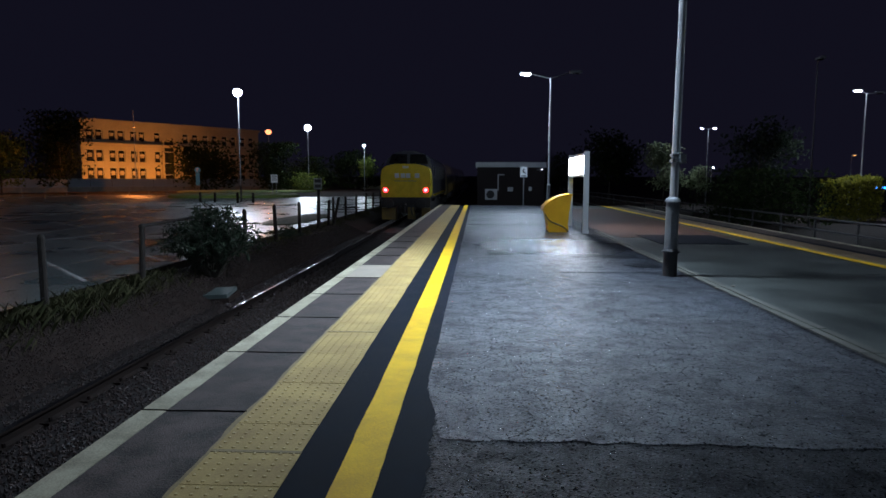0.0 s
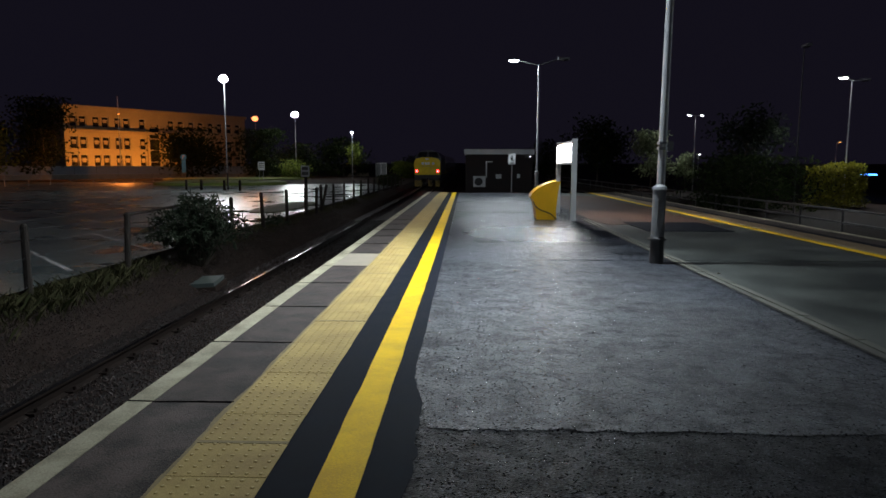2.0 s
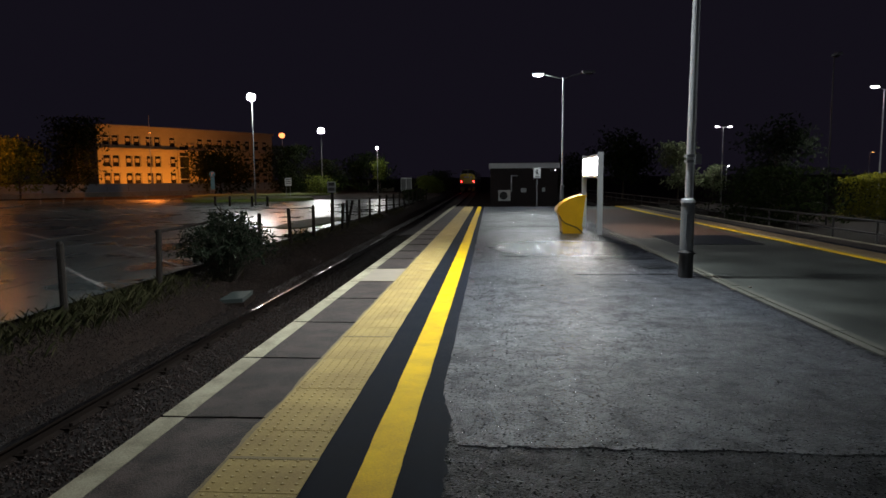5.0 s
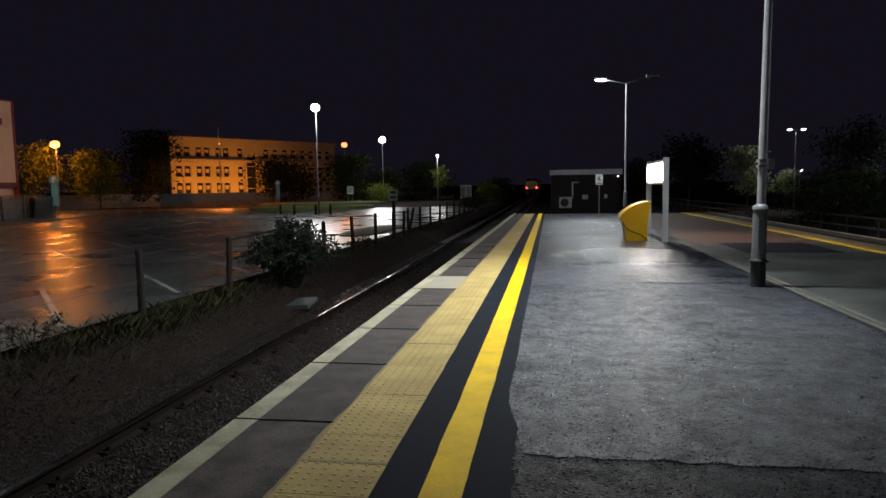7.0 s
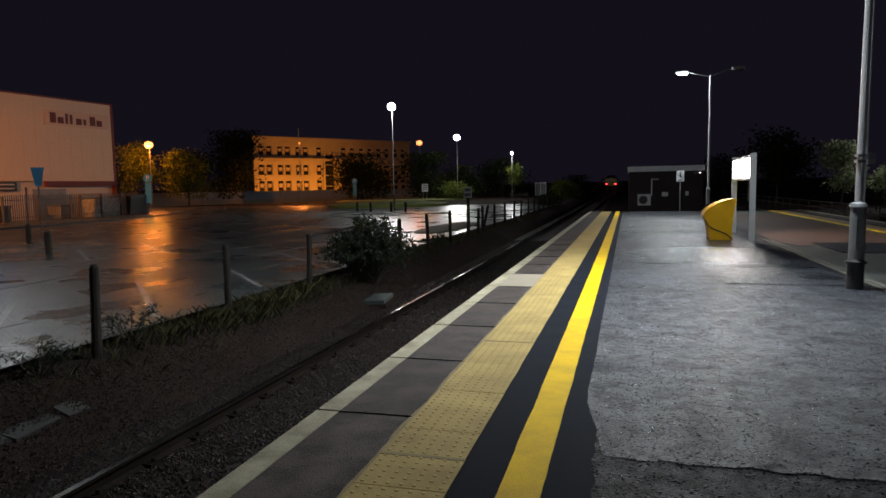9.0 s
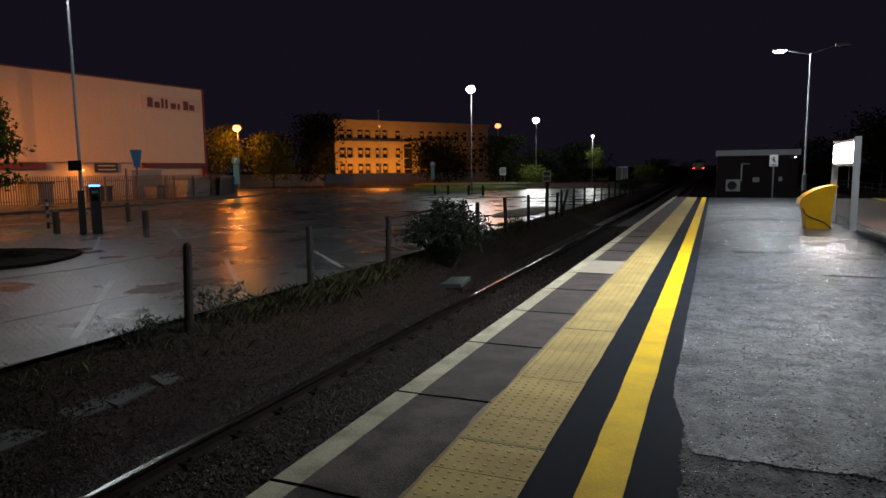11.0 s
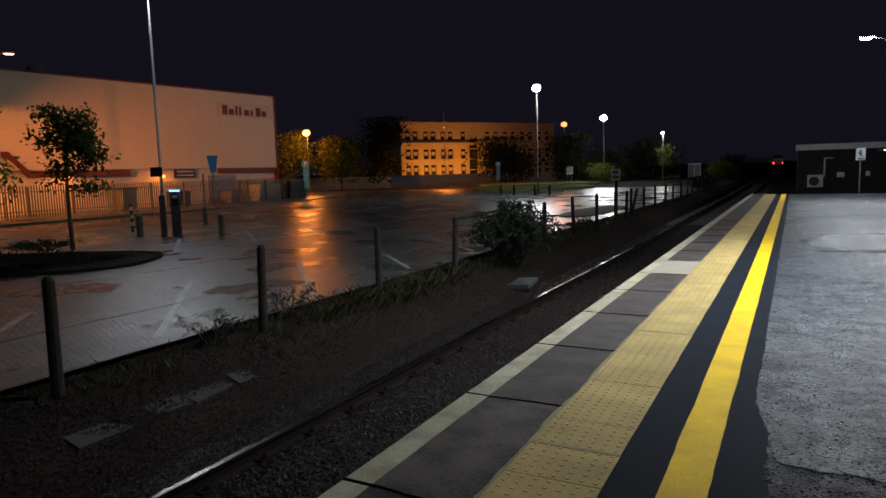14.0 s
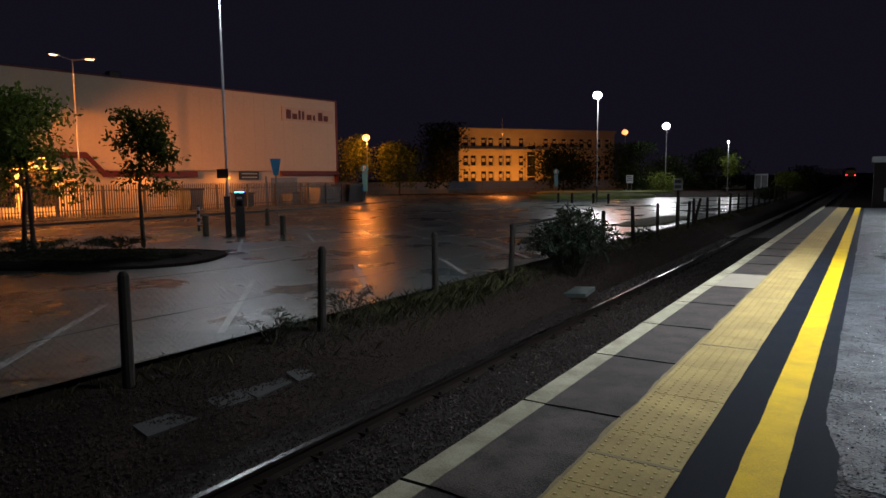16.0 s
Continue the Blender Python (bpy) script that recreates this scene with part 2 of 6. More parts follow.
# blister tops painted paler as the lamp's highlight on them
BLISTER_TOP = surface("highlit_blister_top", (0.42, 0.31, 0.11), (0.62, 0.49, 0.21), (0.28, 0.5), 4.0, 120, 0.1, 0.001)
MORTAR = surface("buff_mortar", (0.15, 0.115, 0.052), (0.30, 0.235, 0.115), (0.7, 0.9), 5.0, 120, 0.4, 0.003)
KERB_STONE = surface("pale_channel_stone", (0.05, 0.05, 0.04), (0.13, 0.13, 0.105), (0.5, 0.8), 2.0, 60, 0.5, 0.005, each=0.25)
JOINT_DARK = surface("dirt_filled_joint", (0.002, 0.0017, 0.0015), (0.010, 0.008, 0.007), (0.8, 0.95), 9.0, 90, 0.5, 0.004, spec=0.05)
KERB_DARK = surface("dark_kerb_stone", (0.02, 0.02, 0.018), (0.06, 0.058, 0.05), (0.45, 0.7), 2.0, 60, 0.4, 0.004, each=0.25)
BRICK_DARK = surface("dark_brickwork", (0.016, 0.011, 0.011), (0.036, 0.025, 0.024), (0.7, 0.9), 1.2, 14, 0.3, 0.01)
GALVANISED = surface("galvanised_steel", (0.36, 0.37, 0.39), (0.56, 0.58, 0.60), (0.28, 0.45), 3.0, 40, 0.1, 0.002, metal=0.35)
STEEL_GREY = surface("grey_painted_steel", (0.13, 0.14, 0.15), (0.24, 0.25, 0.26), (0.35, 0.55), 2.5, 30, 0.15, 0.002, metal=0.2)
STEEL_DARK = surface("dark_painted_steel", (0.018, 0.018, 0.02), (0.05, 0.05, 0.052), (0.4, 0.6), 3.0, 40, 0.2, 0.002, metal=0.2)
PALE_STEEL = surface("pale_galvanised_pales", (0.06, 0.058, 0.055), (0.12, 0.115, 0.11), (0.45, 0.65), 3.0, 30, 0.1, 0.002, metal=0.3)
RAIL_TOP = surface("polished_rail", (0.004, 0.004, 0.0035), (0.10, 0.095, 0.09), (0.12, 0.42), 1.2, 60, 0.05, 0.001, metal=1.0, stretch=(6, 0.3, 6))
RUST = surface("rusty_rail", (0.004, 0.0026, 0.002), (0.012, 0.007, 0.005), (0.7, 0.9), 4.0, 60, 0.4, 0.003, spec=0.1)
WHITE_PANEL = surface("white_painted_board", (0.52, 0.54, 0.55), (0.72, 0.74, 0.75), (0.35, 0.5), 1.5, 60, 0.1, 0.002)
SIGN_BLUE = surface("blue_sign_board", (0.03, 0.26, 0.52), (0.05, 0.34, 0.62), (0.35, 0.5), 2.0, 60, 0.05, 0.001)
BIN_YELLOW = surface("yellow_moulded_plastic", (0.70, 0.36, 0.003), (0.86, 0.48, 0.006), (0.32, 0.46), 3.0, 180, 0.12, 0.001)
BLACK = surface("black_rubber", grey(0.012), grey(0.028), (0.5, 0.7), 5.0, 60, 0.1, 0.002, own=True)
WOOD_POST = surface("dark_weathered_timber", (0.010, 0.0085, 0.0075), (0.034, 0.028, 0.024), (0.65, 0.9), 5.0, 50, 0.5, 0.006, stretch=(4, 4, 0.6), spec=0.1)
BOLLARD_WOOD = surface("weathered_bollard_timber", (0.06, 0.05, 0.035), (0.16, 0.135, 0.10), (0.6, 0.85), 5.0, 50, 0.5, 0.006, stretch=(4, 4, 0.6), spec=0.2)
BARK = surface("dark_bark", (0.028, 0.022, 0.017), (0.075, 0.06, 0.045), (0.75, 0.95), 6.0, 50, 0.6, 0.01, stretch=(2, 2, 0.5))
GRASS_GROUND = surface("rough_grass_ground", (0.016, 0.020, 0.008), (0.05, 0.06, 0.025), (0.8, 0.95), 0.9, 25, 0.6, 0.03)
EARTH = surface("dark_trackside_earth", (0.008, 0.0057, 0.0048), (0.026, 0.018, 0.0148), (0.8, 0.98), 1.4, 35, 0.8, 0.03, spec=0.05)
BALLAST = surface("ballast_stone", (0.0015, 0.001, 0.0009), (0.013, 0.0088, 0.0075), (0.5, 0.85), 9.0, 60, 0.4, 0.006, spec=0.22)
TURF = surface("mown_grass_bank", (0.05, 0.08, 0.012), (0.12, 0.16, 0.03), (0.8, 0.95), 0.8, 12, 0.6, 0.03)
CLADDING = surface("cream_profiled_cladding", (0.52, 0.44, 0.34), (0.62, 0.53, 0.41), (0.5, 0.65), 0.12, 5, 0.05, 0.004)
MAROON = surface("maroon_painted_band", (0.09, 0.016, 0.016), (0.14, 0.025, 0.022), (0.5, 0.65), 1.0, 20, 0.05, 0.002)
RENDER_WALL = surface("pale_store_wall", (0.42, 0.38, 0.33), (0.55, 0.50, 0.44), (0.7, 0.85), 0.5, 20, 0.15, 0.004)
ROOF_DARK = surface("dark_roof_sheet", grey(0.03), grey(0.07), (0.5, 0.7), 0.5, 10, 0.1, 0.004)
STONE_OFFICE = surface("buff_ashlar_stone", (0.30, 0.25, 0.17), (0.44, 0.37, 0.26), (0.7, 0.9), 0.25, 3.5, 0.25, 0.02)
GLASS_DARK = surface("dark_window_glass", grey(0.012), grey(0.025), (0.08, 0.16), 0.4, 5, 0.02, 0.002, spec=0.6)
FRAME_WHITE = surface("white_window_frame", (0.40, 0.38, 0.34), (0.52, 0.50, 0.46), (0.5, 0.7), 1.0, 20, 0.1, 0.002)
HOARDING = surface("blue_grey_hoarding", (0.15, 0.20, 0.25), (0.22, 0.28, 0.34), (0.55, 0.7), 0.5, 15, 0.1, 0.003)
# valance paint: a darker yellow than the nose
LOCO_DARK_YELLOW = surface("dark_yellow_paint", (0.05, 0.036, 0.008), (0.22, 0.15, 0.015), (0.4, 0.7), 2.2, 25, 0.1, 0.002, own=True)
LOCO_YELLOW = surface("warning_yellow_paint", (0.52, 0.39, 0.03), (0.88, 0.66, 0.04), (0.12, 0.30), 2.2, 25, 0.1, 0.002, own=True)
LOCO_DARK = surface("dark_loco_paint", (0.018, 0.019, 0.028), (0.045, 0.046, 0.06), (0.25, 0.45), 1.0, 20, 0.08, 0.002, own=True)
COACH_SIDE = surface("grubby_coach_paint", (0.24, 0.17, 0.05), (0.40, 0.28, 0.08), (0.12, 0.3), 0.8, 20, 0.08, 0.002, own=True)
UNDERFRAME = surface("grimy_underframe", grey(0.012), grey(0.04), (0.6, 0.85), 3.0, 30, 0.3, 0.005, own=True)
# unlit background leaf: the tree leaf with night shade put into its colour
LEAF_UNLIT = foliage("unlit_leaf", (0.010, 0.018, 0.007), (0.035, 0.05, 0.018))
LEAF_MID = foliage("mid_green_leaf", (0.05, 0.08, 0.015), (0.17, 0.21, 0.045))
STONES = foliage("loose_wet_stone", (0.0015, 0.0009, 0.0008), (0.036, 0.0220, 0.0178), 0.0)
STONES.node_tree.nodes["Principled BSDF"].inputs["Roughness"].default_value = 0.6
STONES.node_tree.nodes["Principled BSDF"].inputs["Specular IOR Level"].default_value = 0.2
# island tree leaf: a copy brightened for lamplight, then a copy darkened for shade
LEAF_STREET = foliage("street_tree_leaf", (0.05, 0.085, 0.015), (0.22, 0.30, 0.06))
LEAF_SHADE = foliage("shaded_street_tree_leaf", (0.018, 0.032, 0.008), (0.09, 0.125, 0.028))
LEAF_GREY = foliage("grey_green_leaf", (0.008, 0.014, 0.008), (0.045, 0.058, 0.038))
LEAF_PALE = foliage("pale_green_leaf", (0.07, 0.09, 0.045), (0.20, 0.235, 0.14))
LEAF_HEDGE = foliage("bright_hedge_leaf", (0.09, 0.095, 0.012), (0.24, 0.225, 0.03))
GRASS_BLADE = foliage("grass_blade", (0.02, 0.024, 0.009), (0.08, 0.074, 0.038))

LAMP_LENS = glow("white_lamp_lens", (0.86, 0.93, 1.0), 90)
LAMP_FAR = glow("far_white_lamp_lens", (0.86, 0.93, 1.0), 120)
SODIUM_LENS = glow("sodium_lamp_lens", (1.0, 0.40, 0.12), 3.2)
SODIUM_DIM = glow("small_sodium_lens", (1.0, 0.34, 0.06), 5)
SODIUM_RED = glow("reddish_sodium_lens", (1.0, 0.28, 0.10), 2.6)
SIGN_GLOW = glow("lit_sign_face", (0.97, 0.97, 1.0), 52)
TAIL_RED = glow("red_tail_lamp", (1.0, 0.012, 0.016), 14)
TAIL_CORE = glow("tail_lamp_core", (1.0, 0.06, 0.06), 30)
BLUE_GLOW = glow("blue_lit_strip", (0.04, 0.22, 1.0), 9)


# ---- building blocks ----
def box(bm, x0, x1, y0, y1, z0, z1, m=None):
    vs = [bm.verts.new((x, y, z)) for z in (z0, z1) for y in (y0, y1) for x in (x0, x1)]
    if m is not None:
        for v in vs:
            v.co = m @ v.co
    for q in ((0, 2, 3, 1), (4, 5, 7, 6), (0, 1, 5, 4), (2, 6, 7, 3), (0, 4, 6, 2), (1, 3, 7, 5)):
        bm.faces.new([vs[i] for i in q])
    return vs


def tube(bm, a, b, r0, r1=None, n=10, caps=True):
    r1 = r0 if r1 is None else r1
    a, b = Vector(a), Vector(b)
    q = (b - a).to_track_quat("Z", "Y")
    rings = []
    for p, r in ((a, r0), (b, r1)):
        rings.append([bm.verts.new(p + q @ Vector((r * math.cos(k * math.tau / n), r * math.sin(k * math.tau / n), 0))) for k in range(n)])
    for k in range(n):
        bm.faces.new((rings[0][k], rings[0][(k + 1) % n], rings[1][(k + 1) % n], rings[1][k]))
    if caps:
        bm.faces.new(rings[0][::-1])
        bm.faces.new(rings[1])


def prism(bm, outline, y0, y1):
    """An outline in x, z drawn out along y."""
    a = [bm.verts.new((x, y0, z)) for x, z in outline]
    b = [bm.verts.new((x, y1, z)) for x, z in outline]
    bm.faces.new(a)
    bm.faces.new(b[::-1])
    n = len(a)
    for k in range(n):
        bm.faces.new((a[k], b[k], b[(k + 1) % n], a[(k + 1) % n]))


def soften(bm, width=0.01, segments=2):
    bm.edges.ensure_lookup_table()
    sharp = [e for e in bm.edges if len(e.link_faces) == 2 and e.calc_face_angle(0) > 0.5]
    bmesh.ops.bevel(bm, geom=sharp, offset=width, segments=segments, affect="EDGES", clamp_overlap=True)


def thing(name, label, category, group="", at=None, kind=""):
    ob = new(name)
    ob.empty_display_size = 0.1
    if at is not None:
        ob.matrix_basis = at
    return tagged(ob, label, category, group, kind)


def mesh_of(name, bm, material, smooth=False):
    bmesh.ops.recalc_face_normals(bm, faces=bm.faces)
    me = bpy.data.meshes.new(name)
    bm.to_mesh(me)
    bm.free()
    me.materials.append(material)
    if smooth:
        me.shade_smooth()
    return me


def part(name, bm, material, parent=None, label="", smooth=False):
    me = bm if isinstance(bm, bpy.types.Mesh) else mesh_of(name, bm, material, smooth)
    ob = new(name, me)
    ob.parent = parent
    if label:
        ob["label"] = label
    return ob


def boxes(name, material, parent, *sides, soft=0.0, label=""):
    bm = bmesh.new()
    for s in sides:
        box(bm, *s)
    if soft:
        soften(bm, soft, 2)
    return part(name, bm, material, parent, label)


def tubes(name, material, parent, *runs, n=10, label="", smooth=True):
    bm = bmesh.new()
    for r in runs:
        tube(bm, *r, n=n)
    ob = part(name, bm, material, parent, label)
    return ob


def raw(name, verts, faces, material, parent=None, label=""):
    me = bpy.data.meshes.new(name)
    me.from_pydata([tuple(v) for v in verts], [], faces)
    me.materials.append(material)
    ob = new(name, me)
    ob.parent = parent
    if label:
        ob["label"] = label
    return ob


def rise(y):
    """The line climbs gently beyond the station."""
    return 0.0055 * max(0.0, y - 55.0)


def track_x(y):
    x = -3.63
    if y > 20:
        x -= 0.25 * (1 - math.exp(-(y - 20) / 30))
    if y > 190:
        x -= 0.0009 * (y - 190) ** 2
    return x


# ---- ground ----
def ground():
    xs = [-900, -400, -160, -80, -40, -20, -12, -8, -7.0, -6.3, -5.6, -5.1, -2.2, -1.9, 5, 8.4, 12.6, 13.4, 16, 25, 40, 80, 160, 400, 900]
    ys = [-300, -120, -50, -30, -10, 0, 10, 20, 30, 40, 48, 55, 70, 90, 120, 160, 220, 300, 420, 700, 1500]
    def level(x, y):
        if x <= -6.9:
            z = CAR - 0.08
        elif x <= -6.2:
            z = CAR - 0.12
        elif x < -5.5:
            z = -0.85
        elif x < 12.7:
            z = -1.16
        else:
            z = -1.0
        return z + rise(y) * (0.8 if x < -20 else 1.0)
    bm = bmesh.new()
    rows = [[bm.verts.new((x, y, level(x, y))) for x in xs] for y in ys]
    for j in range(len(ys) - 1):
        for i in range(len(xs) - 1):
            bm.faces.new((rows[j][i], rows[j][i + 1], rows[j + 1][i + 1], rows[j + 1][i]))
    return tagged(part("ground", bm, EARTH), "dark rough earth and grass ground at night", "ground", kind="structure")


ground()


def car_park():
    ob = tagged(new("road"), "wet asphalt car park with worn white bay lines", "car park", kind="structure")
    bm = bmesh.new()
    xs = np.linspace(-76, -6.75, 60)
    ys = np.linspace(-40, 112, 120)
    rows = [[bm.verts.new((x, y, CAR + 0.012 * noise.noise((x * 0.25, y * 0.25, 3)))) for x in xs] for y in ys]
    for j in range(len(ys) - 1):
        for i in range(len(xs) - 1):
            bm.faces.new((rows[j][i], rows[j][i + 1], rows[j + 1][i + 1], rows[j + 1][i]))
    part("surface", bm, CARPARK, ob)

    def line(a, b, w=0.1, mat=BAY_PAINT):
        a, b = Vector((*a, 0)), Vector((*b, 0))
        d = (b - a).normalized()
        s = Vector((-d.y, d.x, 0)) * w / 2
        n = max(2, int((b - a).length / 0.8))
        bm = bmesh.new()
        pts = []
        for k in range(n + 1):
            p = a.lerp(b, k / n)
            z = CAR + 0.012 * noise.noise((p.x * 0.25, p.y * 0.25, 3)) + 0.006
            pts.append([bm.verts.new((*(p + s * q).xy, z + h)) for q, h in ((-1, -0.02), (-1, 0), (1, 0), (1, -0.02))])
        for k in range(n):
            for q in range(3):
                bm.faces.new((pts[k][q], pts[k][q + 1], pts[k + 1][q + 1], pts[k + 1][q]))
        part("bay_line", bm, mat, ob)

    # slanting bays along the boundary fence
    for k in range(-3, 9):
        y = 5.55 + 3.12 * k
        line((-7.12, y), (-10.45, y + 3.5))
    # the long line at the back of two rows of bays, and its bays
    line((-15.1, 12.3), (-15.1, 40.0))
    for k in range(9):
        y = 12.6 + 3.1 * k
        line((-15.1, y), (-18.4, y + 3.0))
    line((-10.55, 17.0), (-10.55, 46.0))
    # a third row, towards the yard
    line((-21.6, 20.0), (-22.4, 48.0))
    for k in range(8):
        y = 20.4 + 3.2 * k
        line((-21.7, y), (-25.0, y + 2.9))
    # bays along the far fence
    for k in range(10):
        y = 9.0 + 3.2 * k
        line((-28.2, y + 5.0), (-32.9, y + 8.6))
    for k in range(3):
        y = 13.9 + 1.35 * k
        line((-22.0 - 0.25 * k, y), (-22.6 - 0.25 * k, y + 1.3), 0.14, BAY_YELLOW)
    return ob


car_park()


# ---- platform ----
Y0, Y1 = -30.0, 37.0
platform = tagged(new("platform"), "wet asphalt island platform with yellow lines and tactile edges", "platform", kind="structure")


def platform_body():
    bm = bmesh.new()
    box(bm, -1.97, 8.55, Y0, Y1, -1.1, -0.03)
    # the ramp at the end
    vs = [bm.verts.new(p) for p in ((-1.97, Y1, -0.03), (8.55, Y1, -0.03), (8.55, Y1 + 8, -1.05), (-1.97, Y1 + 8, -1.05), (-1.97, Y1, -1.1), (8.55, Y1, -1.1))]
    bm.faces.new(vs[:4])
    bm.faces.new((vs[0], vs[3], vs[4]))
    bm.faces.new((vs[1], vs[5], vs[2]))
    part("base", bm, CONCRETE_GREY, platform)
    boxes("lower_surface", ASPHALT_BASE, platform, (-0.83, 7.55, Y0, Y1, -0.03, -0.004))


platform_body()


def worn_layer(x0, x1, y0, y1, left, front, material, name, top=0.004):
    """A laid sheet of asphalt with ragged left and front edges and a slightly uneven surface."""
    nx, ny = 70, 260
    verts, faces = [], []
    for j in range(ny + 1):
        v = j / ny
        for i in range(nx + 1):
            u = i / nx
            yy = y0 + v ** 1.6 * (y1 - y0)
            xe = x0 + left * (0.45 * noise.noise((0, yy * 1.3, 5)) + 0.5 * noise.noise((0, yy * 7.3, 8)) + 0.4 * noise.noise((0, yy * 27, 3)))
            xe += 0.15 * max(0.0, 1.0 - (yy - y0) / 0.9)
            x = xe + u ** 1.3 * (x1 - xe)
            ye = y0 + front * (noise.noise((x * 1.3, 0, 2)) + 0.45 * noise.noise((x * 7, 0, 4)) + 0.22 * noise.noise((x * 23, 0, 6)))
            y = ye + v ** 1.6 * (y1 - ye)
            z = top + 0.004 * noise.noise((x * 0.9, y * 0.9, 1)) + 0.0012 * noise.noise((x * 6, y * 6, 9))
            rim = i in (0, nx) or j in (0, ny)
            verts.append((x, y, -0.015 if rim else z))
    w = nx + 1
    for j in range(ny):
        for i in range(nx):
            a = j * w + i
            faces.append((a, a + 1, a + w + 1, a + w))
    return raw(name, verts, faces, material, platform)


worn_layer(-0.27, 3.33, 3.62, Y1, 0.032, 0.07, ASPHALT_OLD, "worn_surface", 0.002)
worn_layer(3.52, 6.84, 4.6, Y1, 0.03, 0.08, ASPHALT_RIGHT, "far_surface")
worn_layer(3.56, 6.6, 16.8, 33.0, 0.12, 0.5, ASPHALT_RED, "reddish_surface", 0.0085)
boxes("repair_patch", ASPHALT_NEW, platform, (4.25, 6.2, 15.2, 17.6, -0.01, 0.0155))


def line_along(name, x0, x1, material, ragged=0.006, top=0.006):
    n = 900
    verts, faces = [], []
    for k in range(n + 1):
        y = Y0 + (Y1 - Y0) * k / n
        a = x0 + ragged * (noise.noise((1, y * 1.7, 0)) + 0.5 * noise.noise((1, y * 8, 0)))
        b = x1 + ragged * (noise.noise((7, y * 1.7, 0)) + 0.5 * noise.noise((7, y * 8, 0)))
        verts += [(a, y, -0.01), (a, y, top), (b, y, top), (b, y, -0.01)]
    for k in range(n):
        for q in range(3):
            faces.append((4 * k + q, 4 * k + q + 1, 4 * k + q + 5, 4 * k + q + 4))
    raw(name, verts, faces, material, platform)


line_along("dark_strip", -0.93, -0.17, ASPHALT_NEW, 0.055, 0.0)
line_along("yellow_line", -0.60, -0.392, PAINT_YELLOW)
line_along("yellow_line", 6.90, 7.05, PAINT_YELLOW)


# ---- station buildings and posts ----
def lamp_head(parent, at, turn, lit, lens=LAMP_LENS, length=0.62, width=0.30):
    m = pose(*at, 0, 0, turn)
    bm = bmesh.new()
    prism(bm, [(-width / 2, 0), (-width / 2 * 0.9, 0.07), (-width / 4, 0.13), (width / 4, 0.13), (width / 2 * 0.9, 0.07), (width / 2, 0)], -length / 2, length / 2)
    soften(bm, 0.015, 2)
    bm.transform(m)
    head = part("lantern", bm, STEEL_GREY, parent)
    bm = bmesh.new()
    tube(bm, (0, 0, 0.005), (0, 0, -0.055), width * 0.47, width * 0.33, 14)
    bm.transform(m @ Matrix.Diagonal((1, length / width * 0.92, 1, 1)))
    part("lens", bm, lens if lit else GLASS_DARK, head, "glowing white lens" if lit else "unlit lens")
    return head


def platform_lamp(at, conduit, lean=0.0):
    ob = thing("platform_lamp_post", "galvanised twin-arm platform lamp post, one lantern lit", "lamp post", "platform lamp posts", pose(*at, 0, lean, 0))
    bm = bmesh.new()
    tube(bm, (0, 0, 1.16), (0, 0, 6.75), 0.052, 0.04, 16)
    part("pole", bm, GALVANISED, ob, smooth=False)
    bm = bmesh.new()
    tube(bm, (0, 0, 0.0), (0, 0, 0.36), 0.105, 0.105, 16)
    tube(bm, (0, 0, 0.36), (0, 0, 0.385), 0.135, 0.135, 16)
    tube(bm, (0, 0, 0.385), (0, 0, 0.42), 0.115, 0.095, 16)
    part("base_sleeve", bm, STEEL_DARK, ob, "dark battered base sleeve")
    tubes("column", STEEL_GREY, ob, ((0, 0, 0.40), (0, 0, 1.14), 0.097), ((0, 0, 1.13), (0, 0, 1.17), 0.112, 0.10), ((0, 0, 1.17), (0, 0, 1.20), 0.10, 0.055), n=18)
    boxes("access_door", STEEL_GREY, ob, (-0.045, 0.045, -0.106, -0.094, 0.55, 0.98))
    tubes("arm", STEEL_DARK, ob, ((0, 0, 6.7), (-0.95, 0, 6.93), 0.03), n=8)
    tubes("arm", STEEL_DARK, ob, ((0, 0, 6.7), (0.95, 0, 6.98), 0.03), n=8)
    lamp_head(ob, (-1.30, 0, 6.93), 90, True)
    lamp_head(ob, (1.30, 0, 6.98), 90, False)
    if conduit:
        tubes("conduit", GALVANISED, ob, ((0.05, -0.035, 1.18), (0.042, -0.03, 6.5), 0.014), n=8)
        boxes("bracket", STEEL_GREY, ob, (-0.06, 0.085, -0.075, 0.07, 1.72, 1.76), (0.05, 0.14, -0.10, 0.0, 1.70, 1.84), (-0.06, 0.085, -0.075, 0.07, 1.80, 1.84), soft=0.006)
    return ob


platform_lamp((3.02, 10.18, 0), True, 0.5)
platform_lamp((3.9, 35.8, 0), False)
platform_lamp((3.02, -15.4, 0), True)


def lit_sign():
    ob = thing("station_sign", "white illuminated sign board on two flat white posts", "sign", at=pose(3.0, 19.5, 0))
    for y in (-1.5, 1.5):
        bm = bmesh.new()
        box(bm, -0.07, 0.07, y - 0.035, y + 0.035, -0.01, 2.2)
        soften(bm, 0.012, 3)
        part("post", bm, WHITE_PANEL, ob)
    boxes("casing", WHITE_PANEL, ob, (-0.06, 0.06, -1.46, 1.46, 1.52, 2.16), soft=0.01)
    boxes("lit_face", SIGN_GLOW, ob, (-0.068, -0.0605, -1.34, 1.34, 1.60, 2.08), label="glowing white face")
    boxes("lit_face", SIGN_GLOW, ob, (0.0605, 0.068, -1.34, 1.34, 1.60, 2.08), label="glowing white face")
    return ob


lit_sign()


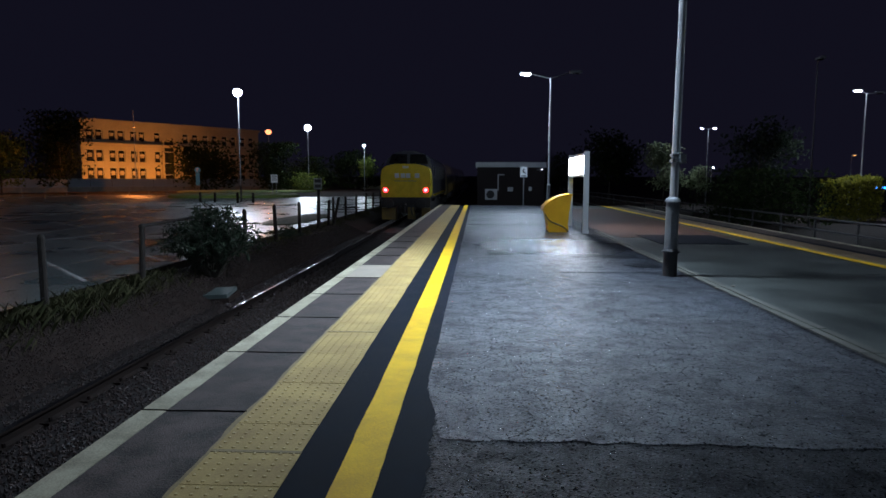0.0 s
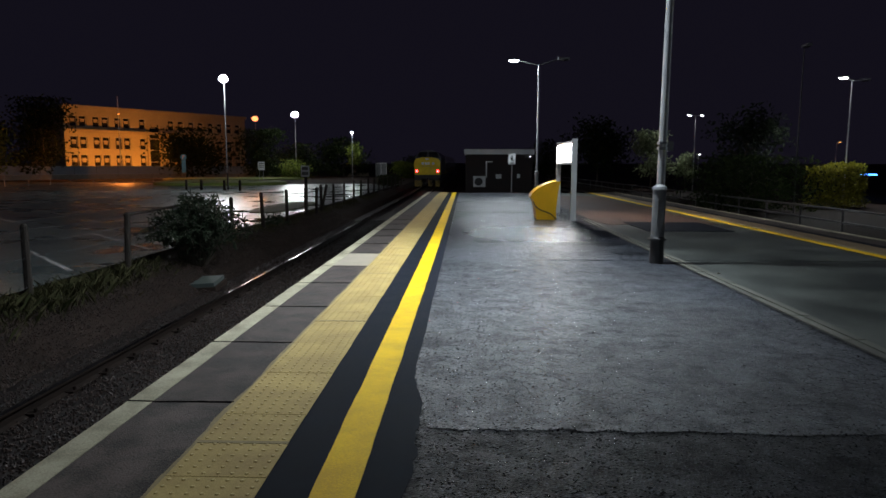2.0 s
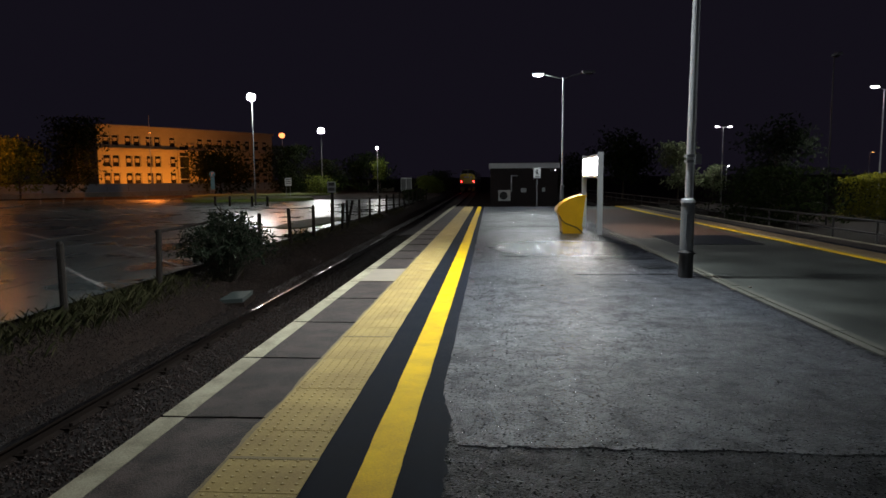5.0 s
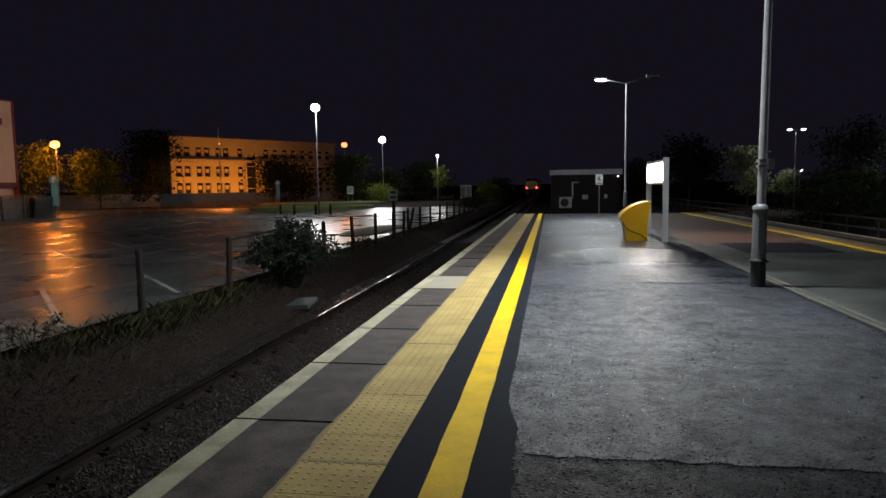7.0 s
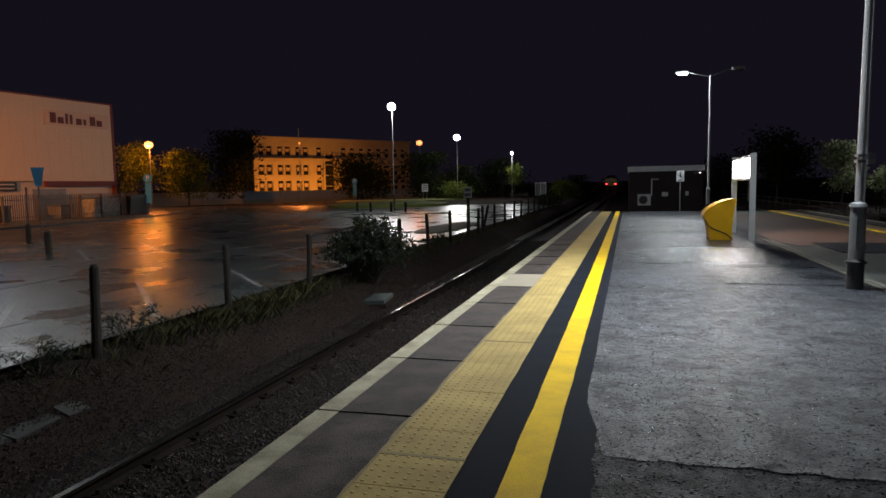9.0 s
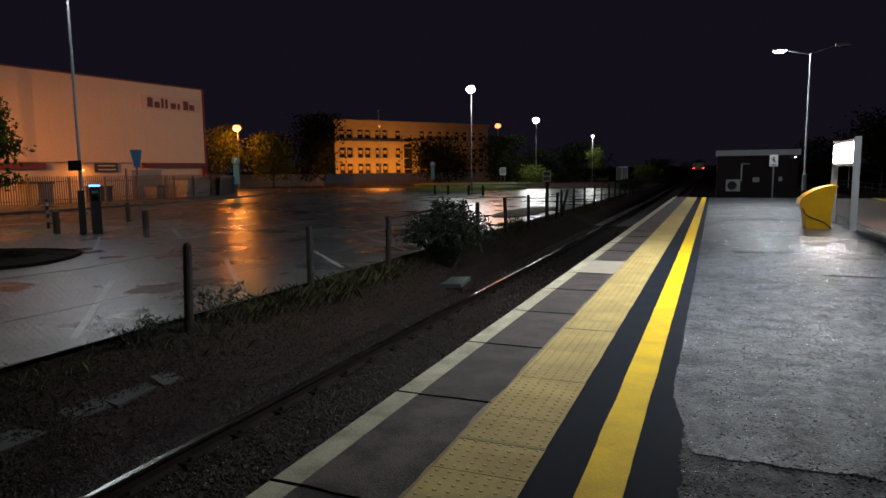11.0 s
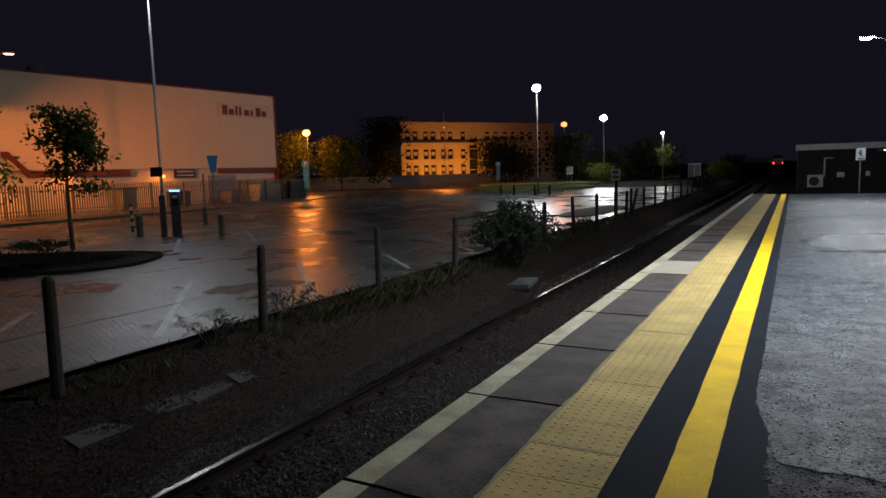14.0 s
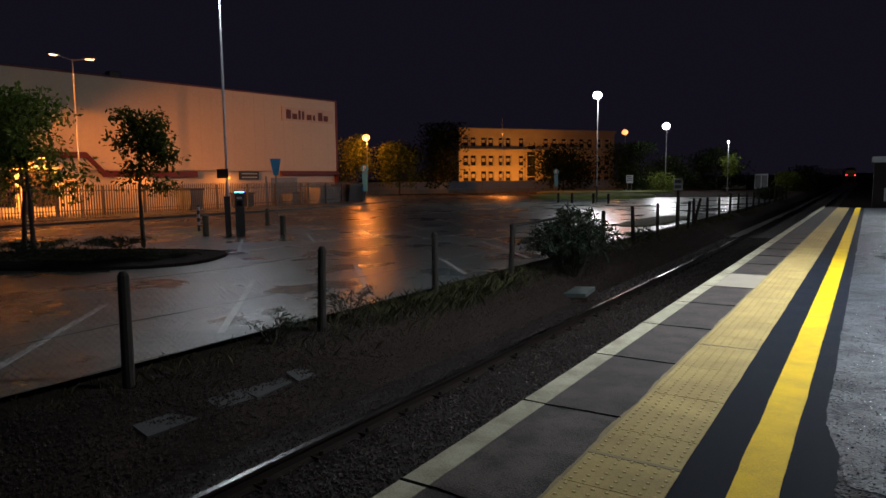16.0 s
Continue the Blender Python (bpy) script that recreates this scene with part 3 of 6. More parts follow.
def grit_bin():
    ob = thing("grit_bin", "yellow plastic scoop-shaped bin with sloping top", "bin", at=pose(2.33, 18.75, 0) @ Matrix.Diagonal((0.9, 0.95, 1.0, 1.0)))
    bm = bmesh.new()
    side = [(-0.29, 0.0), (-0.31, 0.18), (-0.345, 0.38), (-0.40, 0.52), (-0.44, 0.60), (-0.42, 0.70), (-0.30, 0.80), (-0.10, 0.915), (0.12, 0.99), (0.32, 1.03), (0.40, 1.02), (0.37, 0.84), (0.325, 0.55), (0.30, 0.25), (0.31, 0.0)]
    prism(bm, side, -0.36, 0.36)
    soften(bm, 0.035, 3)
    part("body", bm, BIN_YELLOW, ob)
    bm = bmesh.new()
    lid = [(-0.455, 0.575), (-0.47, 0.64), (-0.44, 0.73), (-0.30, 0.845), (-0.10, 0.955), (0.12, 1.03), (0.33, 1.065), (0.425, 1.045), (0.41, 1.005), (0.32, 1.01), (0.12, 0.965), (-0.09, 0.89), (-0.28, 0.775), (-0.40, 0.67), (-0.425, 0.58)]
    prism(bm, lid, -0.39, 0.39)
    soften(bm, 0.016, 2)
    part("lid", bm, BIN_YELLOW, ob)
    bm = bmesh.new()
    pts = [(-0.40, 0.49), (-0.33, 0.36), (-0.20, 0.27), (-0.02, 0.21), (0.14, 0.15), (0.25, 0.06), (0.30, -0.005)]
    for a, b in zip(pts, pts[1:]):
        tube(bm, (a[0], -0.372, a[1] + 0.01), (b[0], -0.372, b[1] + 0.01), 0.017, None, 6)
    part("strap", bm, BLACK, ob, "black strap")
    boxes("foot", BLACK, ob, (-0.31, 0.33, -0.34, 0.34, -0.005, 0.035), soft=0.01)


grit_bin()


def notice_post():
    ob = thing("warning_sign", "small white pictogram sign on a thin grey post", "sign", at=pose(2.64, 37.0 - 0.2, 0))
    tubes("post", STEEL_GREY, ob, ((0, 0, -0.01), (0, 0, 2.12), 0.03))
    plate = boxes("plate", WHITE_PANEL, ob, (-0.19, 0.19, -0.045, -0.032, 1.56, 2.12), soft=0.005)
    bm = bmesh.new()
    bmesh.ops.create_cone(bm, cap_ends=True, segments=24, radius1=0.045, radius2=0.045, depth=0.006, matrix=pose(0.0, -0.049, 1.99, 90))
    box(bm, -0.035, 0.035, -0.052, -0.046, 1.78, 1.93)
    box(bm, -0.13, 0.13, -0.052, -0.046, -0.018, 0.018, Matrix.Translation((0, 0, 1.84)) @ Matrix.Rotation(radians(40), 4, "Y"))
    part("pictogram", bm, STEEL_DARK, plate)
    boxes("text_bar", STEEL_DARK, plate, (-0.13, 0.13, -0.052, -0.046, 1.61, 1.65))


notice_post()


def station_hut():
    Y, B = 52.0, -1.05
    ob = thing("station_building", "low dark brick building with a pale flat-roof fascia", "building", at=pose(0.1, Y, 0))
    boxes("wall", BRICK_DARK, ob, (0, 5.2, 0, 7.5, B, 2.38))
    boxes("fascia", WHITE_PANEL, ob, (-0.12, 5.3, -0.14, 7.6, 2.36, 2.74), soft=0.02)
    boxes("roof", ROOF_DARK, ob, (-0.05, 5.2, -0.05, 7.5, 2.74, 2.78))
    ac = boxes("air_conditioner", WHITE_PANEL, ob, (0.62, 1.55, -0.36, -0.02, -0.15, 0.68), soft=0.02)
    bm = bmesh.new()
    bmesh.ops.create_cone(bm, cap_ends=True, segments=28, radius1=0.31, radius2=0.31, depth=0.02, matrix=pose(1.02, -0.366, 0.26, 90))
    part("fan_grille", bm, STEEL_DARK, ac)
    for x in (0.7, 1.45):
        tubes("bracket", STEEL_GREY, ac, ((x, -0.3, -0.17), (x, 0.0, -0.17), 0.02), n=6)
    tubes("vent_pipe", GALVANISED, ob, ((1.62, -0.08, 0.55), (1.62, -0.08, 1.76), 0.05), ((1.59, -0.08, 1.78), (2.1, -0.08, 1.78), 0.05))
    boxes("meter_box", WHITE_PANEL, ob, (2.36, 2.78, -0.14, 0.0, 0.50, 0.82), soft=0.015)
    boxes("meter_box", WHITE_PANEL, ob, (4.0, 4.22, -0.12, 0.0, 0.55, 0.85), soft=0.015)
    lamp = boxes("wall_lamp", STEEL_DARK, ob, (4.6, 5.0, -0.34, -0.1, 2.1, 2.3), soft=0.02)
    boxes("lens", LAMP_LENS, lamp, (4.95, 4.99, -0.37, -0.34, 2.16, 2.20), label="small glowing lens")


station_hut()


# ---- car park lamps and street lamps ----
def bowl_head(parent, at, r, lens):
    """Round lantern under a flat canopy; bowl lens enlarged to stand in for glare."""
    bm = bmesh.new()
    tube(bm, (at[0], at[1], at[2]), (at[0], at[1], at[2] + 0.10), r * 1.1, r * 0.5, 18)
    head = part("lantern", bm, STEEL_GREY, parent)
    bm = bmesh.new()
    bmesh.ops.create_uvsphere(bm, u_segments=18, v_segments=10, radius=r, matrix=Matrix.Translation(at) @ Matrix.Diagonal((1.0, 1, 0.82, 1)))
    part("lens", bm, lens, head, "glowing bowl lens", True)


def street_lamp(at, height, label, heads, lens, sleeve=True, group="street lamp posts", band=0.0, pole=GALVANISED, size=0.6, bowl=0.0):
    ob = thing("street_lamp", label, "street lamp", group, pose(*at))
    r = 0.066 if height > 9.5 else 0.05
    tubes("pole", pole, ob, ((0, 0, 1.3 if sleeve else -0.02), (0, 0, height), r, r * 0.62), n=14)
    if sleeve:
        tubes("base_sleeve", STEEL_DARK if sleeve == 2 else STEEL_GREY, ob, ((0, 0, -0.02), (0, 0, 1.32), r * 1.5), n=14)
    if band:
        tubes("collar", GALVANISED, ob, ((0, 0, band), (0, 0, band + 0.12), r * 1.25), n=14)
    if bowl:
        bowl_head(ob, (0, -0.12, height - bowl * 0.2), bowl, lens)
    for dx, dy, dz, turn, lit in heads:
        tubes("arm", pole, ob, ((0, 0, height - 0.05), (dx, dy, height + dz), 0.03), n=8)
        lamp_head(ob, (dx * 1.3, dy * 1.3, height + dz), turn, lit, lens, size, size * 0.5)
    return ob


street_lamp((-23.66, 19.36, CAR), 9.75, "tall grey car park lamp post with a lit lantern", [(0.55, -0.35, 0.0, 60, True)], LAMP_LENS, band=5.75)
street_lamp((-19.0, 53.0, CAR), 8.75, "tall car park lamp post with a bright white lantern", [], LAMP_FAR, sleeve=2, bowl=0.34, pole=STEEL_GREY)
street_lamp((-22.85, 90.0, CAR), 8.8, "tall car park lamp post with a bright white lantern", [], LAMP_FAR, bowl=0.44, pole=STEEL_GREY)
street_lamp((-16.3, 96.6, CAR), 6.7, "slim lamp post with a small white lantern", [], LAMP_LENS, bowl=0.17, pole=STEEL_GREY)
street_lamp((-54.5, 67.0, CAR), 7.6, "street lamp with an orange sodium lantern", [], SODIUM_LENS, bowl=0.5, pole=STEEL_GREY)
street_lamp((-46.3, 88.6, CAR), 11.0, "tall mast with an orange sodium lantern halfway up", [(0.15, -0.2, -2.3, 45, True)], SODIUM_DIM, size=0.5)
street_lamp((-33.0, 105.0, CAR), 9.3, "street lamp with an orange sodium lantern", [], SODIUM_RED, bowl=0.5, pole=STEEL_GREY)
street_lamp((-41.2, 22.6, CAR), 9.5, "twin-headed yard lamp post with warm lanterns", [(0.5, 0.55, 0.05, -40, True), (-0.2, -0.75, 0.18, 15, True)], glow("warm_lamp_lens", (1.0, 0.55, 0.28), 5), size=0.65)
# unseen post added as the fixture for the flood on the store wall
street_lamp((-36.5, 7.0, CAR), 7.0, "added unseen floodlight post with a warm lantern facing the store", [], SODIUM_DIM, bowl=0.14)
street_lamp((25.4, 45.4, -1.0), 8.1, "lamp post with one lit white lantern", [(-0.6, -0.3, 0.1, 70, True), (0.75, 0.2, 0.0, 70, False)], LAMP_LENS)
street_lamp((23.0, 68.0, -1.0), 7.5, "twin-headed lamp post with small white lanterns", [(-0.5, -0.1, 0.0, 80, True), (0.45, -0.1, 0.0, 80, True)], LAMP_LENS, size=0.42)
street_lamp((17.6, 36.0, -1.0), 8.6, "tall dark unlit lamp post", [(0.0, -0.2, 0.0, 0, False)], LAMP_LENS, sleeve=False, pole=STEEL_DARK)
street_lamp((50.0, 92.0, -1.0), 5.7, "distant street lamp with an orange lantern", [(0.2, -0.2, 0.0, 0, True)], SODIUM_LENS, sleeve=False)
street_lamp((42.0, 122.0, -1.0), 4.6, "distant street lamp with a pale lantern", [(0.2, -0.2, 0.0, 0, True)], LAMP_LENS, sleeve=False)
street_lamp((13.5, 84.0, -1.0), 3.2, "distant street lamp with a pale lantern", [(0.2, -0.2, 0.0, 0, True)], LAMP_LENS, sleeve=False, size=0.35)


# ---- retail store ----
def store():
    L = 48.0
    m = Matrix.Translation((-43.0, 48.2, 0)) @ Matrix.Rotation(radians(-6.8), 4, "Z")
    # local: y runs back along the frontage (0 = far corner, negative towards the camera side), x < 0 into the building
    ob = thing("store_building", "long cream-clad retail warehouse with a maroon band", "building", at=m)
    boxes("wall", RENDER_WALL, ob, (-25, -0.25, -L, -0.1, CAR - 0.1, 2.4), (-25, -0.3, -L, -0.1, 2.4, 8.7))
    bm = bmesh.new()
    y = -L
    while y < -0.01:
        box(bm, -0.30, -0.02, y, min(0, y + 0.96), 2.5, 9.0)
        y += 1.0
    box(bm, -0.3, -0.028, -L, 0, 2.5, 8.98)
    part("cladding", bm, CLADDING, ob)
    boxes("corner_trim", MAROON, ob, (-0.35, 0.05, 0.0, 0.18, CAR, 9.05), soft=0.02)
    boxes("side_wall", CLADDING, ob, (-25, -0.35, -0.1, 0.1, CAR, 8.95))
    boxes("parapet", MAROON, ob, (-0.35, 0.04, -L, 0.15, 8.98, 9.1), soft=0.02)
    boxes("roof", ROOF_DARK, ob, (-25, -0.3, -L, 0.0, 8.7, 8.85))
    boxes("roof_vent", ROOF_DARK, ob, (-4.8, -4.0, -19.0, -18.2, 8.8, 10.1), soft=0.05)
    # maroon band, rising over the entrance canopy
    boxes("band", MAROON, ob, (-0.28, 0.10, -6.4, 0.1, 2.1, 2.5))
    boxes("band", MAROON, ob, (-0.28, 0.10, -21.6, -14.5, 2.0, 2.42))
    bm = bmesh.new()
    for a, b, za, zb in ((-22.8, -21.6, 3.3, 2.0), (-L, -22.8, 3.3, 3.3)):
        vs = [bm.verts.new((x, yy, zz + h)) for x in (-0.25, 0.16) for yy, zz in ((a, za), (b, zb)) for h in (0, 0.42)]
        for q in ((0, 1, 3, 2), (4, 6, 7, 5), (0, 4, 5, 1), (2, 3, 7, 6), (1, 5, 7, 3), (0, 2, 6, 4)):
            bm.faces.new([vs[i] for i in q])
    part("canopy", bm, MAROON, ob)
    for yy in (-11.8, -19.2):
        boxes("wall_lamp", SODIUM_DIM, ob, (-0.1, 0.1, yy - 0.15, yy + 0.15, 2.05 - 0.22, 2.05 - 0.08), soft=0.02, label="small glowing wall lamp")
    for yy in (-26.5, -31.5):
        boxes("canopy_lamp", SODIUM_DIM, ob, (-0.05, 0.12, yy - 1.2, yy + 1.2, 3.21, 3.29), label="glowing strip lamp under the canopy")
    # entrance glazing and doors
    for k in range(9):
        y = -L + 2 + k * 2.4
        w = boxes("window", GLASS_DARK, ob, (-0.22, -0.19, y, y + 2.0, 0.1, 2.9))
        boxes("frame", FRAME_WHITE, w, (-0.22, -0.15, y - 0.08, y, 0.0, 3.0), (-0.22, -0.15, y + 2.0, y + 2.08, 0.0, 3.0), (-0.22, -0.15, y - 0.08, y + 2.08, 2.9, 3.0))
    boxes("shutter_door", STEEL_GREY, ob, (-0.24, -0.18, -7.4, -4.6, CAR, 1.9))
    # brand panel with plain blocks
    panel = boxes("sign_panel", surface("orange_sign_panel", (0.50, 0.37, 0.28), (0.58, 0.43, 0.32), (0.4, 0.5), 1, 20, 0.05, 0.001), ob, (-0.02, 0.06, -6.2, -0.35, 6.9, 8.1))
    marks = [(0.25, 1.0), (0.92, 0.62), (1.6, 1.0), (2.0, 0.95), (2.55, 0.62), (3.25, 0.60), (3.85, 0.95), (4.5, 0.62)]
    for k, (o, h) in enumerate(marks):
        boxes("mark", MAROON, panel, (0.06, 0.10, -6.0 + o, -6.0 + o + (0.22 if k in (2, 3, 5) else 0.5), 7.08, 7.08 + h * 0.8), soft=0.02)
    plate = boxes("notice_board", STEEL_DARK, ob, (-0.24, -0.1, -10.6, -8.7, 1.75, 2.42), soft=0.02)
    for z in (2.2, 1.9):
        boxes("text_bar", FRAME_WHITE, plate, (-0.1, -0.09, -10.4, -8.9, z, z + 0.1))
    return ob


store()


def yard_clutter():
    """Pale skips and pallets behind the yard fence."""
    for x, y, w, d, h, mat, lab in ((-40.8, 44.0, 3.2, 1.5, 1.5, WHITE_PANEL, "white metal skip standing behind the yard fence"), (-41.2, 40.5, 1.4, 1.2, 1.1, STEEL_GREY, "grey wheeled waste container behind the yard fence"), (-41.0, 35.0, 1.3, 1.2, 1.2, STEEL_DARK, "dark waste container behind the yard fence"), (-41.5, 30.6, 1.2, 1.6, 1.6, STEEL_GREY, "grey stacked cage behind the yard fence"), (-41.0, 47.6, 2.8, 2.0, 1.7, STEEL_DARK, "dark covered trailer behind the yard fence")):
        ob = thing("waste_container", lab, "container", "yard containers", pose(x, y, CAR, 0, 0, 8))
        bm = bmesh.new()
        prism(bm, [(-d / 2 * 0.8, 0.1), (-d / 2, h * 0.9), (d / 2, h * 0.9), (d / 2 * 0.8, 0.1)], -w / 2, w / 2)
        soften(bm, 0.03, 2)
        part("body", bm, mat, ob)
        boxes("lid", STEEL_DARK if mat != WHITE_PANEL else mat, ob, (-d / 2 - 0.03, d / 2 + 0.03, -w / 2 - 0.03, w / 2 + 0.03, h * 0.9, h), soft=0.02)
        for yy in (-w / 2 + 0.2, w / 2 - 0.2):
            tubes("wheel", BLACK, ob, ((-d / 2 * 0.7, yy, 0.09), (-d / 2 * 0.7 + 0.06, yy, 0.09), 0.09), n=12)
            tubes("wheel", BLACK, ob, ((d / 2 * 0.6, yy, 0.09), (d / 2 * 0.6 + 0.06, yy, 0.09), 0.09), n=12)


yard_clutter()


# ---- office block ----
def office():
    a, b = Vector((-67.5, 111.0, 0)), Vector((-48.0, 140.0, 0))
    turn = math.atan2(b.y - a.y, b.x - a.x)
    ob = thing("office_building", "three-storey buff stone office block lit orange", "building", at=Matrix.Translation(a) @ Matrix.Rotation(turn, 4, "Z"))
    # local: x along the front (0 to 37 m), y into the building
    top, base = 11.2, -0.3
    wins = [(x, k) for k, x in enumerate([1.0, 2.6, 4.9, 6.5, 8.8, 10.4, 13.4])]
    right = [19.2, 21.3, 23.6, 25.7, 28.0, 30.1, 32.4, 34.5]
    cols = [x for x, _ in wins] + right
    floors = [(1.2, 3.3), (4.35, 6.4), (8.1, 9.9)]
    # front wall in strips round the openings
    bm = bmesh.new()
    w = 1.25
    edges = [0.0]
    for x in cols:
        edges += [x, x + w]
    edges += [15.2, 17.4, 37.0]
    edges.sort()
    for x0, x1 in zip(edges, edges[1:]):
        mid = (x0 + x1) / 2
        if any(x < mid < x + w for x in cols):
            z = base
            for lo, hi in floors:
                box(bm, x0, x1, 0, 0.45, z, lo)
                z = hi
            box(bm, x0, x1, 0, 0.45, z, top)
        elif 15.2 < mid < 17.4:
            box(bm, x0, x1, 0, 0.45, 8.3, top)
        else:
            box(bm, x0, x1, 0, 0.45, base, top)
    part("wall", bm, STONE_OFFICE, ob)
    boxes("side_wall", STONE_OFFICE, ob, (0, 0.45, 0.45, 13, base, top), (36.55, 37, 0.45, 13, base, top), (0.45, 36.55, 12.5, 13, base, top))
    boxes("roof", ROOF_DARK, ob, (0.45, 36.55, 0.45, 12.5, top - 0.4, top - 0.2))
    boxes("parapet", STONE_OFFICE, ob, (-0.25, 37.25, -0.3, 0.6, top, top + 0.45), soft=0.04)
    boxes("cornice", STONE_OFFICE, ob, (-0.2, 37.2, -0.6, 0.0, 7.1, 7.6), soft=0.04)
    # black sheet stands in for the unlit rooms behind the glass
    boxes("dark_room_sheet", BLACK, ob, (0.6, 36.4, 1.2, 1.4, base, top - 0.5))
    for x in cols:
        for lo, hi in floors:
            win = boxes("window", GLASS_DARK, ob, (x, x + w, 0.26, 0.29, lo, hi))
            boxes("frame", FRAME_WHITE, win, (x, x + 0.08, 0.18, 0.26, lo, hi), (x + w - 0.08, x + w, 0.18, 0.26, lo, hi), (x + 0.08, x + w - 0.08, 0.18, 0.26, hi - 0.08, hi), (x + 0.08, x + w - 0.08, 0.18, 0.26, lo + 1.2, lo + 1.27))
            if lo > 1:
                boxes("blind", STONE_OFFICE, win, (x + 0.28, x + w - 0.28, 0.2, 0.25, lo + 0.75, hi - 0.6))
            boxes("sill", STONE_OFFICE, win, (x - 0.08, x + w + 0.08, -0.12, 0.0, lo - 0.14, lo))
    stair = boxes("window", GLASS_DARK, ob, (15.2, 17.4, 0.3, 0.34, base, 8.3))
    for z in (2.0, 4.2, 6.3):
        boxes("transom", FRAME_WHITE, stair, (15.2, 17.4, 0.22, 0.3, z, z + 0.12))
    boxes("pier", STONE_OFFICE, ob, (14.75, 15.15, -0.35, 0.0, base, 8.6), (17.45, 17.85, -0.35, 0.0, base, 8.6), soft=0.03)


office()


# ---- boundaries ----
def ground_flood(x, y, turn):
    ob = thing("ground_floodlight", "low floodlight washing the office front with amber light", "floodlight", "office floodlights", pose(x, y, CAR, 0, 0, turn))
    boxes("base", STEEL_DARK, ob, (-0.25, 0.25, -0.2, 0.2, -0.02, 0.2), soft=0.02)
    head = boxes("housing", STEEL_DARK, ob, (-0.3, 0.3, -0.25, 0.05, 0.25, 0.85), soft=0.04)
    boxes("lens", SODIUM_DIM, head, (-0.24, 0.24, 0.05, 0.07, 0.32, 0.78), label="glowing amber lens")
    for s in (-1, 1):
        boxes("bracket", STEEL_GREY, ob, (s * 0.33 - 0.02, s * 0.33 + 0.02, -0.1, 0.0, 0.1, 0.6))


ground_flood(-60.1, 109.9, 40)
ground_flood(-54.6, 117.3, 40)


def palisade():
    pts = [(-39.6, 2.0), (-39.2, 20.0), (-39.0, 40.0), (-40.5, 47.5), (-47.0, 56.0), (-58.0, 66.0)]
    ob = thing("palisade_fence", "galvanised steel palisade fence round the store yard", "fence")
    pale = bmesh.new()
    prism(pale, [(-0.034, 0.05), (-0.034, 1.80), (-0.016, 1.95), (0.0, 1.86), (0.016, 1.95), (0.034, 1.80), (0.034, 0.05)], -0.012, 0.012)
    me = mesh_of("pale", pale, PALE_STEEL)
    rest = bmesh.new()
    rest.from_mesh(me)
    rv = np.array([v.co for v in rest.verts])
    rf = [[v.index for v in f.verts] for f in rest.faces]
    rest.free()
    count, verts, faces = 0, [], []
    for (x0, y0), (x1, y1) in zip(pts, pts[1:]):
        length = math.hypot(x1 - x0, y1 - y0)
        ang = math.atan2(y1 - y0, x1 - x0)
        for k in range(int(length / 0.16)):
            f = k * 0.16 / length
            m = Matrix.Translation((x0 + f * (x1 - x0), y0 + f * (y1 - y0), CAR)) @ Matrix.Rotation(ang, 4, "Z")
            if count < 290:
                o = part("pale", me, None, ob)
                o.matrix_basis = m
                count += 1
            else:
                n0 = len(verts)
                verts += [tuple(m @ Vector(v)) for v in rv]
                faces += [[i + n0 for i in f] for f in rf]
        bm = bmesh.new()
        d = Vector((math.cos(ang), math.sin(ang), 0))
        s = Vector((-d.y, d.x, 0)) * 0.04
        for z in (0.4, 1.55):
            box(bm, 0, length, -0.05, -0.02, z, z + 0.05, Matrix.Translation((x0, y0, CAR)) @ Matrix.Rotation(ang, 4, "Z"))
        part("rail", bm, PALE_STEEL, ob)
        for k in range(int(length / 2.75) + 1):
            f = k * 2.75 / length
            o = boxes("post", PALE_STEEL, ob, (-0.05, 0.05, -0.14, -0.05, -0.02, 1.85))
            o.matrix_basis = Matrix.Translation((x0 + f * (x1 - x0), y0 + f * (y1 - y0), CAR)) @ Matrix.Rotation(ang, 4, "Z")
    o = raw("far_pales", verts, faces, PALE_STEEL, ob)
    o["kind"] = "stuff"
    # kerb in front
    bm = bmesh.new()
    for (x0, y0), (x1, y1) in zip(pts, pts[1:]):
        ang = math.atan2(y1 - y0, x1 - x0)
        box(bm, 0, math.hypot(x1 - x0, y1 - y0), -1.0, -0.2, -0.05, 0.11, Matrix.Translation((x0, y0, CAR)) @ Matrix.Rotation(ang, 4, "Z"))
    tagged(part("kerb", bm, CONCRETE_GREY), "low concrete kerb under the palisade fence", "kerb", kind="structure")


palisade()


